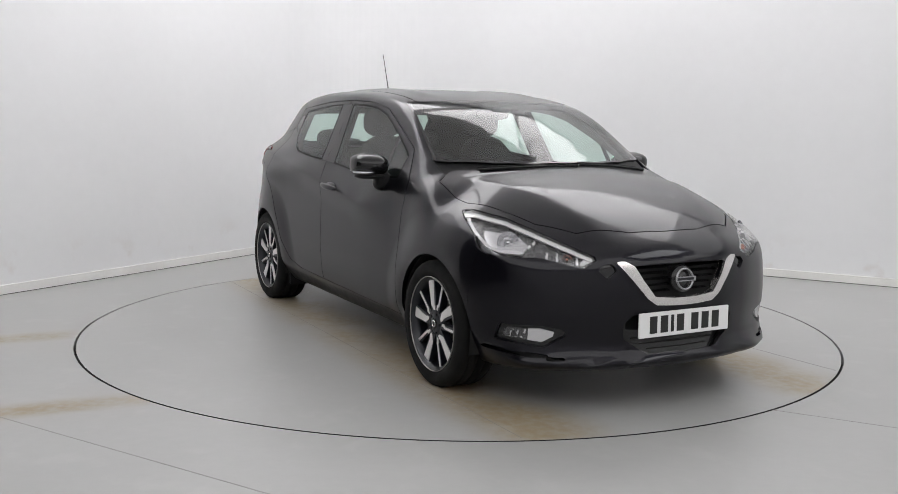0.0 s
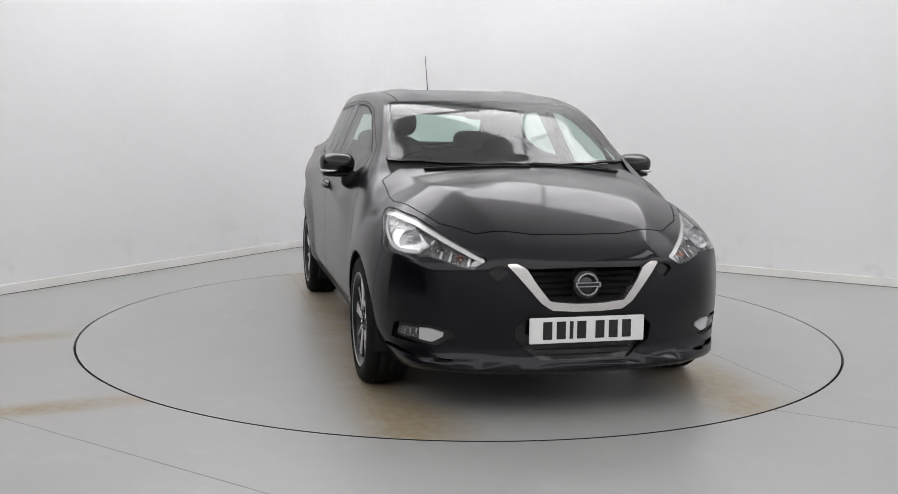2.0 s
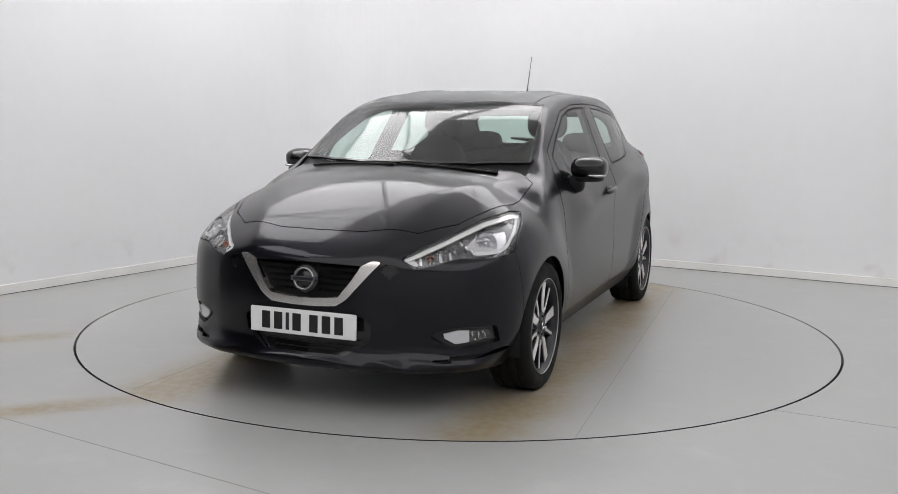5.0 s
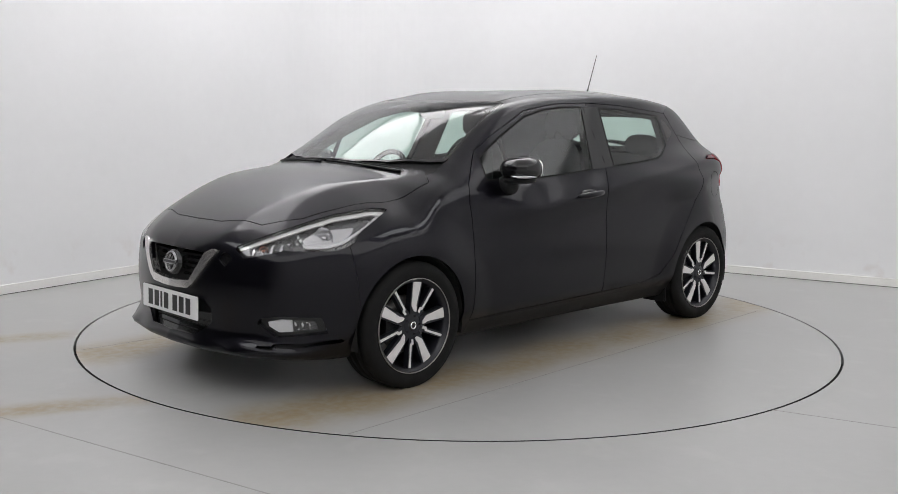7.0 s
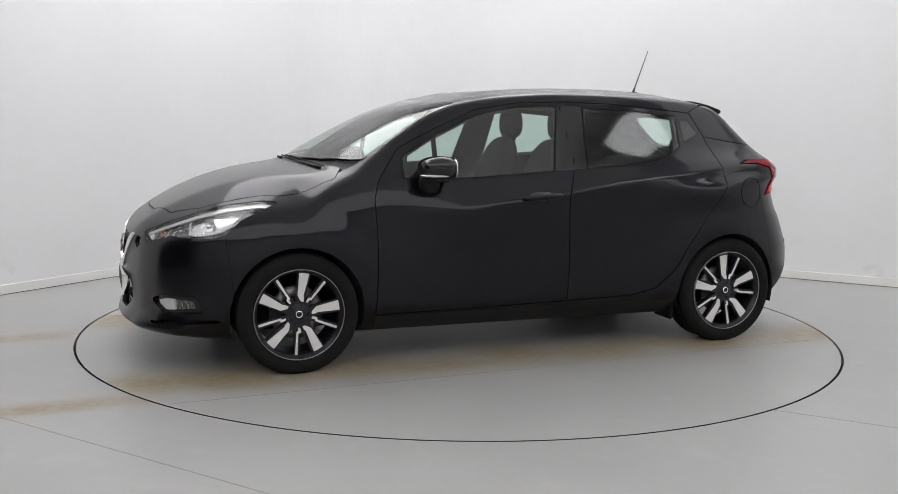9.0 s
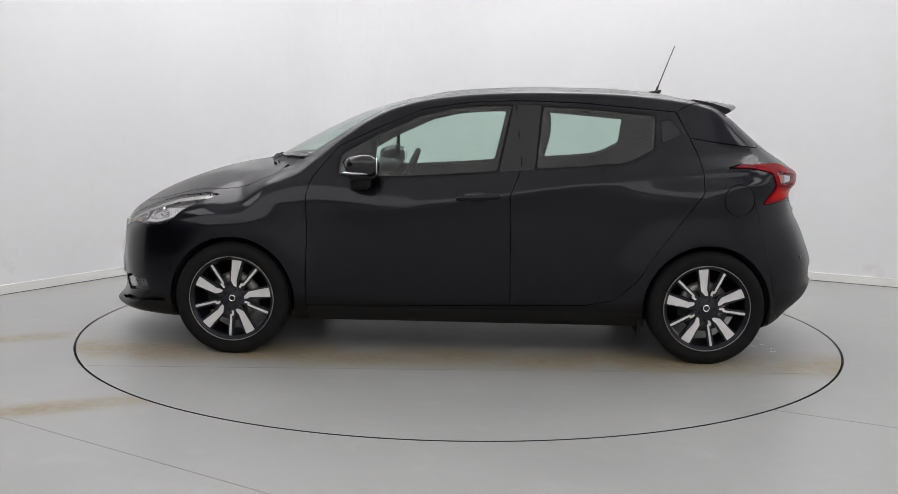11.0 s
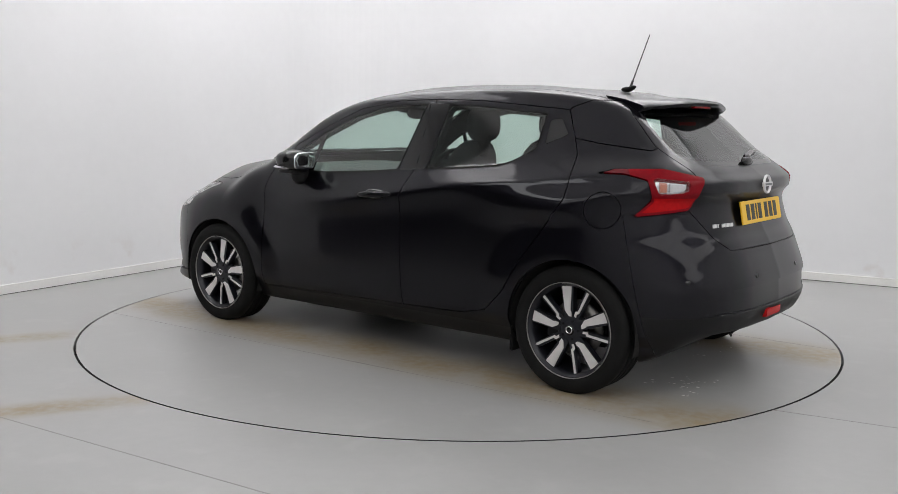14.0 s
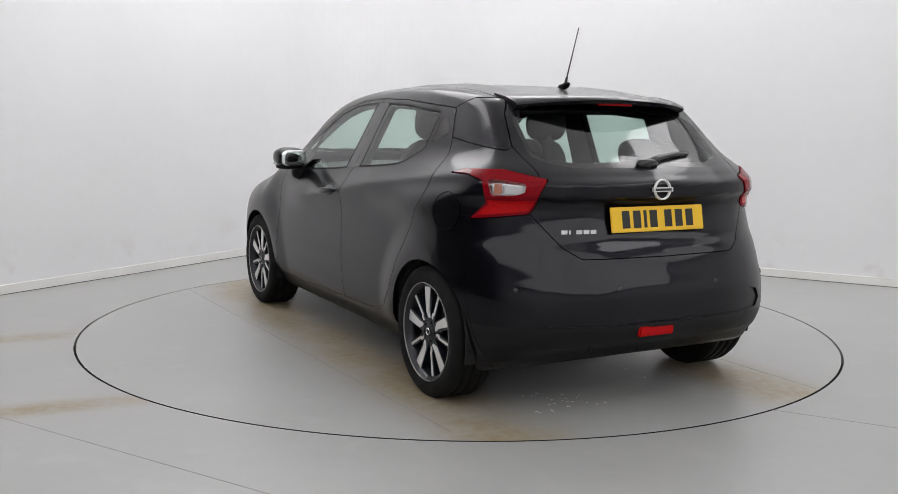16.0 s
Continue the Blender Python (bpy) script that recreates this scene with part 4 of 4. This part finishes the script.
def number_plate(front):
    z = 0.392 if front else 0.848
    m = Matrix.Translation((2.060 if front else -1.829, 0, z)) @ pose(0, 0, 0, 0, (-1 if front else 11), 0) @ pose(0, 0, 0, 0, 0, 0 if front else 180)
    bm = bmesh.new()
    block(bm, (0.005, 0, 0), (0.008, 0.52, 0.111))
    bmesh.ops.bevel(bm, geom=bm.edges[:], offset=0.003, segments=2, affect="EDGES")
    bm.transform(m)
    plate = put("number_plate", bm, PLATE_WHITE if front else PLATE_YELLOW, car, False, ("white" if front else "yellow") + " number plate with black bars")
    y = -0.205
    for w, skip in ((0.050, 0.011), (0.050, 0.011), (0.020, 0.011), (0.050, 0.033), (0.050, 0.011), (0.050, 0.011), (0.050, 0)):
        bm = bmesh.new()
        block(bm, (0.0095, y + w / 2, 0), (0.002, w * 0.82, 0.076))
        bm.transform(m)
        put("character_bar", bm, INK, plate)
        y += w + skip
    return plate


number_plate(True)
number_plate(False)


def emblem(front):
    c = Vector((2.050, 0, 0.582)) if front else Vector((-1.853, 0, 0.978))
    r = 0.050 if front else 0.047
    m = Matrix.Translation(c) @ pose(0, 0, 0, 0, -8 if front else 3, 0) @ pose(0, 0, 0, 0, 0, -90 if front else 90)
    bm = lathe(((r * 0.80, 0.0), (r * 0.84, 0.010), (r * 0.97, 0.010), (r, 0.0)), 40)
    bm.transform(m)
    shine = DARK_CHROME if front else BRIGHT_TRIM
    ring = put("emblem", bm, shine, car, True, "round chrome emblem with a bar across")
    bm = bmesh.new()
    block(bm, (0, 0.006, 0), (r * 2.3, 0.012, r * 0.42))
    bm.transform(m)
    put("emblem_bar", bm, shine, ring)
    bm = bmesh.new()
    block(bm, (0, 0.0125, 0), (r * 1.9, 0.002, r * 0.22))
    bm.transform(m)
    put("emblem_mark", bm, ALLOY_DARK, ring)
    if front:
        bm = lathe(((0.001, 0.0), (r * 1.15, -0.002), (r * 1.25, -0.02)), 32)
        bm.transform(m)
        put("backing", bm, GLOSS_BLACK, ring, True)


emblem(True)
emblem(False)


def grille_bars():
    for z, w in ((0.638, 0.25), (0.612, 0.235), (0.586, 0.215), (0.560, 0.195), (0.534, 0.17)):
        for s in (1, -1):
            bm = bmesh.new()
            block(bm, (2.012, s * (0.055 + w) / 2, z), (0.03, w - 0.055, 0.010), None)
            for v in bm.verts:
                v.co.x -= 0.25 * v.co.y ** 2 * 2 + (0.02 if v.co.z > z else 0)
            put("grille_bar", bm, GLOSS_BLACK, car)
    for z, w in ((0.325, 0.25), (0.300, 0.22), (0.275, 0.17)):
        bm = bmesh.new()
        for s in (1, -1):
            block(bm, (2.018, s * w / 2, z), (0.02, w, 0.005))
        for v in bm.verts:
            v.co.x -= 0.35 * v.co.y ** 2
        put("lower_grille_bar", bm, SHADE_BLACK, car)


grille_bars()


def badge():
    """The small bright badge on the tailgate, as plain strokes."""
    for i in range(5):
        y = 0.485 - 0.033 * i
        w = 0.008 if i == 1 else 0.026
        p = skin_point(y, 0.802, False, 0.003)
        q = skin_point(y - w, 0.802, False, 0.003)
        bm = bmesh.new()
        block(bm, (0, 0, 0), (0.004, (p - q).length, 0.017))
        ang = math.degrees(math.atan2(p.x - q.x, -(p.y - q.y)))
        bm.transform(Matrix.Translation((p + q) / 2) @ pose(0, 0, 0, 0, 0, ang))
        put("badge_stroke", bm, BRIGHT_TRIM, car)


badge()


def parking_sensors():
    for y in (0.70, 0.27, -0.27, -0.70):
        p = skin_point(y, 0.565, False, 0.0)
        n = Vector(outward(np.array([p]))[0])
        bm = lathe(((0.001, 0.003), (0.010, 0.003), (0.012, 0.0)), 20)
        bm.transform(Matrix.Translation(p) @ n.to_track_quat("Y", "Z").to_matrix().to_4x4())
        put("parking_sensor", bm, GLOSS_BLACK, car, True)


parking_sensors()


def rear_reflector():
    bm = bmesh.new()
    for y0, y1 in ((0.172, -0.018),):
        block(bm, (-1.928, (y0 + y1) / 2, 0.374), (0.05, y0 - y1, 0.044))
    bmesh.ops.bevel(bm, geom=bm.edges[:], offset=0.006, segments=2, affect="EDGES")
    put("fog_reflector", bm, BRIGHT_RED, car, False, "red rear fog lamp in the bumper")
    put("tow_eye", tube([(-1.84, 0.36, 0.32), (-1.85, 0.36, 0.290), (-1.85, 0.345, 0.278), (-1.85, 0.33, 0.290), (-1.84, 0.33, 0.32)], 0.006, 8), SATIN_BLACK, car, True)


rear_reflector()


def spoiler():
    bm = bmesh.new()
    rows = []
    for i in range(33):
        y = -0.49 + 0.98 * i / 32
        k = abs(y) / 0.49
        lead = -1.27 + 0.05 * k ** 2
        trail = -1.540 + 0.115 * k ** 2
        zl = float(top_height(np.array(lead), np.array(y))) + 0.002
        zt = 1.378 - 0.030 * k ** 2
        fin = 0.03 * float(smooth_step(0.86, 1.0, np.array(k)))
        mid = (lead + trail) / 2
        zm = (zl + zt) / 2 + 0.006
        rows.append([bm.verts.new(p) for p in ((lead, y, zl), (mid, y, zm), (trail + 0.012, y, zt + 0.002), (trail, y, zt - 0.010), (trail + 0.015, y, zt - 0.024), (mid - 0.02, y, zm - 0.050 - fin), (lead - 0.03, y, zl - 0.045))])
    for a, b in zip(rows, rows[1:]):
        for j in range(7):
            bm.faces.new((a[j], b[j], b[(j + 1) % 7], a[(j + 1) % 7]))
    bm.faces.new(rows[0])
    bm.faces.new(rows[-1][::-1])
    bmesh.ops.recalc_face_normals(bm, faces=bm.faces)
    sp = put("roof_spoiler", bm, PAINT, car, True, "black roof spoiler with a red brake light")
    m = sp.modifiers.new("edges", "EDGE_SPLIT")
    m.split_angle = radians(40)
    bm = bmesh.new()
    block(bm, (-1.495, 0, 1.350), (0.02, 0.19, 0.014))
    put("brake_light", bm, BRIGHT_RED, sp)


spoiler()


def wiper(points, parent_name):
    arm = put(parent_name, tube(points, [0.008] + [0.006] * (len(points) - 1), 8), SATIN_BLACK, car, True)
    return arm


def screen_z(x, y):
    return float(top_height(np.array(x), np.array(y)))


for y0, y1 in ((0.54, 0.05), (0.02, -0.50)):
    pts = []
    for i in range(9):
        y = y0 + (y1 - y0) * i / 8
        x = 1.19 - 0.36 * y * y - 0.02 * (i / 8)
        pts.append((x, y, screen_z(x, y) + 0.003))
    a = wiper(pts, "windscreen_wiper")
    put("wiper_blade", tube([(p[0] - 0.022, p[1], screen_z(p[0] - 0.022, p[1]) + 0.004) for p in pts], 0.0035, 6), SATIN_BLACK, a, True)
back = [skin_point(y, z, False, 0.015) for y, z in ((0.0, 1.085), (-0.08, 1.105), (-0.2, 1.122), (-0.30, 1.128))]
a = put("rear_wiper", tube(back, [0.020, 0.018, 0.014, 0.008], 8), GLOSS_BLACK, car, True)
put("wiper_cap", blob(back[0], (0.035, 0.12, 0.045), 2.6, 8), GLOSS_BLACK, a, True)


def cabin():
    """Seats, dashboard and floor, seen through the glass."""
    for s in (1, -1):
        seat = put("front_seat", blob((0.05, s * 0.36, 0.50), (0.52, 0.50, 0.18), 4, 12), FABRIC, car, True, "dark fabric front seat")
        put("backrest", blob((-0.26, s * 0.36, 0.83), (0.16, 0.48, 0.66), 3.2, 14, lambda q: Vector((q.x - 0.30 * q.z, q.y * (1 - 0.25 * max(0, q.z) / 0.33), q.z))), FABRIC, seat, True)
        put("headrest", blob((-0.40, s * 0.36, 1.245), (0.10, 0.26, 0.19), 2.8, 12), FABRIC, seat, True)
        put("headrest_post", tube([(-0.37, s * 0.36, 1.08), (-0.40, s * 0.36, 1.2)], 0.05, 8), SATIN_BLACK, seat, True)
    bench = put("rear_seat", blob((-0.85, 0, 0.52), (0.5, 1.25, 0.2), 4, 12), FABRIC, car, True, "dark fabric rear bench")
    put("backrest", blob((-1.14, 0, 0.80), (0.16, 1.22, 0.52), 4, 12, lambda q: Vector((q.x - 0.35 * q.z, q.y, q.z))), FABRIC, bench, True)
    for y in (0.36, -0.36):
        put("headrest", blob((-1.25, y, 1.115), (0.09, 0.25, 0.14), 2.8, 12), FABRIC, bench, True)
    put("parcel_shelf", blob((-1.42, 0, 0.99), (0.36, 1.0, 0.03), 5, 8), DASH, car, True)
    dash = put("dashboard", blob((0.78, 0, 0.86), (0.62, 1.34, 0.22), 3.5, 16, lambda q: Vector((q.x + 0.12 * q.z, q.y, q.z + 0.10 * q.x))), DASH, car, True, "dark dashboard")
    put("instrument_hood", blob((0.58, -0.36, 0.975), (0.22, 0.34, 0.08), 2.6, 10), DASH, dash, True)
    put("steering_wheel", tube([Vector((0.42, -0.36, 0.90)) + pose(0, 0, 0, 0, -22, 0).to_3x3() @ Vector((0, 0.18 * math.cos(a), 0.18 * math.sin(a))) for a in [2 * math.pi * i / 32 for i in range(33)]], 0.016, 8), SATIN_BLACK, car, True)
    put("wheel_boss", blob((0.43, -0.36, 0.89), (0.06, 0.30, 0.09), 2.6, 8), SATIN_BLACK, car, True)
    put("rear_view_mirror", blob((0.36, 0.0, 1.30), (0.03, 0.22, 0.065), 3, 10), SATIN_BLACK, car, True)
    put("sensor_box", blob((0.46, 0.0, 1.325), (0.10, 0.10, 0.04), 3, 8), SATIN_BLACK, car, True)
    bm = bmesh.new()
    block(bm, (0.1, 0, 0.245), (2.9, 1.30, 0.10))
    block(bm, (0, 0, 0.33), (1.6, 1.5, 0.14))
    block(bm, (1.55, 0, 0.45), (0.5, 1.0, 0.5))
    block(bm, (-1.62, 0, 0.45), (0.34, 1.1, 0.18))
    put("underbody", bm, SHADE_BLACK, car, False)
    for hx in (HUB, -HUB):
        for s in (1, -1):
            bm = bmesh.new()
            if hx < 0:
                block(bm, (hx + 0.345, s * 0.73, 0.185), (0.02, 0.17, 0.09))
                bmesh.ops.bevel(bm, geom=bm.edges[:], offset=0.006, segments=2, affect="EDGES")
                put("air_deflector", bm, SATIN_BLACK, car)
                bm = bmesh.new()
            rows = []
            for i in range(25):
                a = math.pi * i / 24 * 1.16 - 0.25
                rows.append([bm.verts.new((hx + 0.338 * math.cos(a), s * y, HUB_Z + 0.338 * math.sin(a))) for y in (0.50, 0.835)])
            for p, q in zip(rows, rows[1:]):
                bm.faces.new((p[0], p[1], q[1], q[0]))
            mid = bm.verts.new((hx, s * 0.50, HUB_Z))
            for p, q in zip(rows, rows[1:]):
                bm.faces.new((p[0], q[0], mid))
            put("arch_liner", bm, SHADE_BLACK, car)


cabin()


def motions():
    """The turntable carries the car round; it starts from rest."""
    turn = {0.0: -61.02, 0.2: -61.1, 0.5: -62.22, 1.0: -65.15, 1.5: -69.45, 2.0: -75.4, 2.5: -81.3, 3.0: -87.4, 3.5: -93.25, 4.0: -99.35, 4.5: -105.15, 5.0: -111.1, 5.5: -117.1,
            6.0: -123.1, 6.5: -129.0, 7.0: -135.0, 7.5: -140.8, 8.0: -146.9, 8.5: -152.8, 9.0: -158.75, 9.5: -164.5, 10.0: -170.2, 10.5: -175.8, 11.0: -181.5, 11.5: -187.3, 12.0: -193.2,
            12.5: -199.1, 13.0: -205.1, 13.5: -211.05, 14.0: -217.2, 14.5: -223.05, 15.0: -229.1, 15.5: -234.9, 16.0: -241.0}
    walk(turntable, [(t, pose(0, 0, 0, 0, 0, a)) for t, a in turn.items()])
    walk(car, [(t, pose(0, 0, 0, 0, 0, a) @ pose(PIVOT[0], PIVOT[1], 0)) for t, a in turn.items()])


motions()
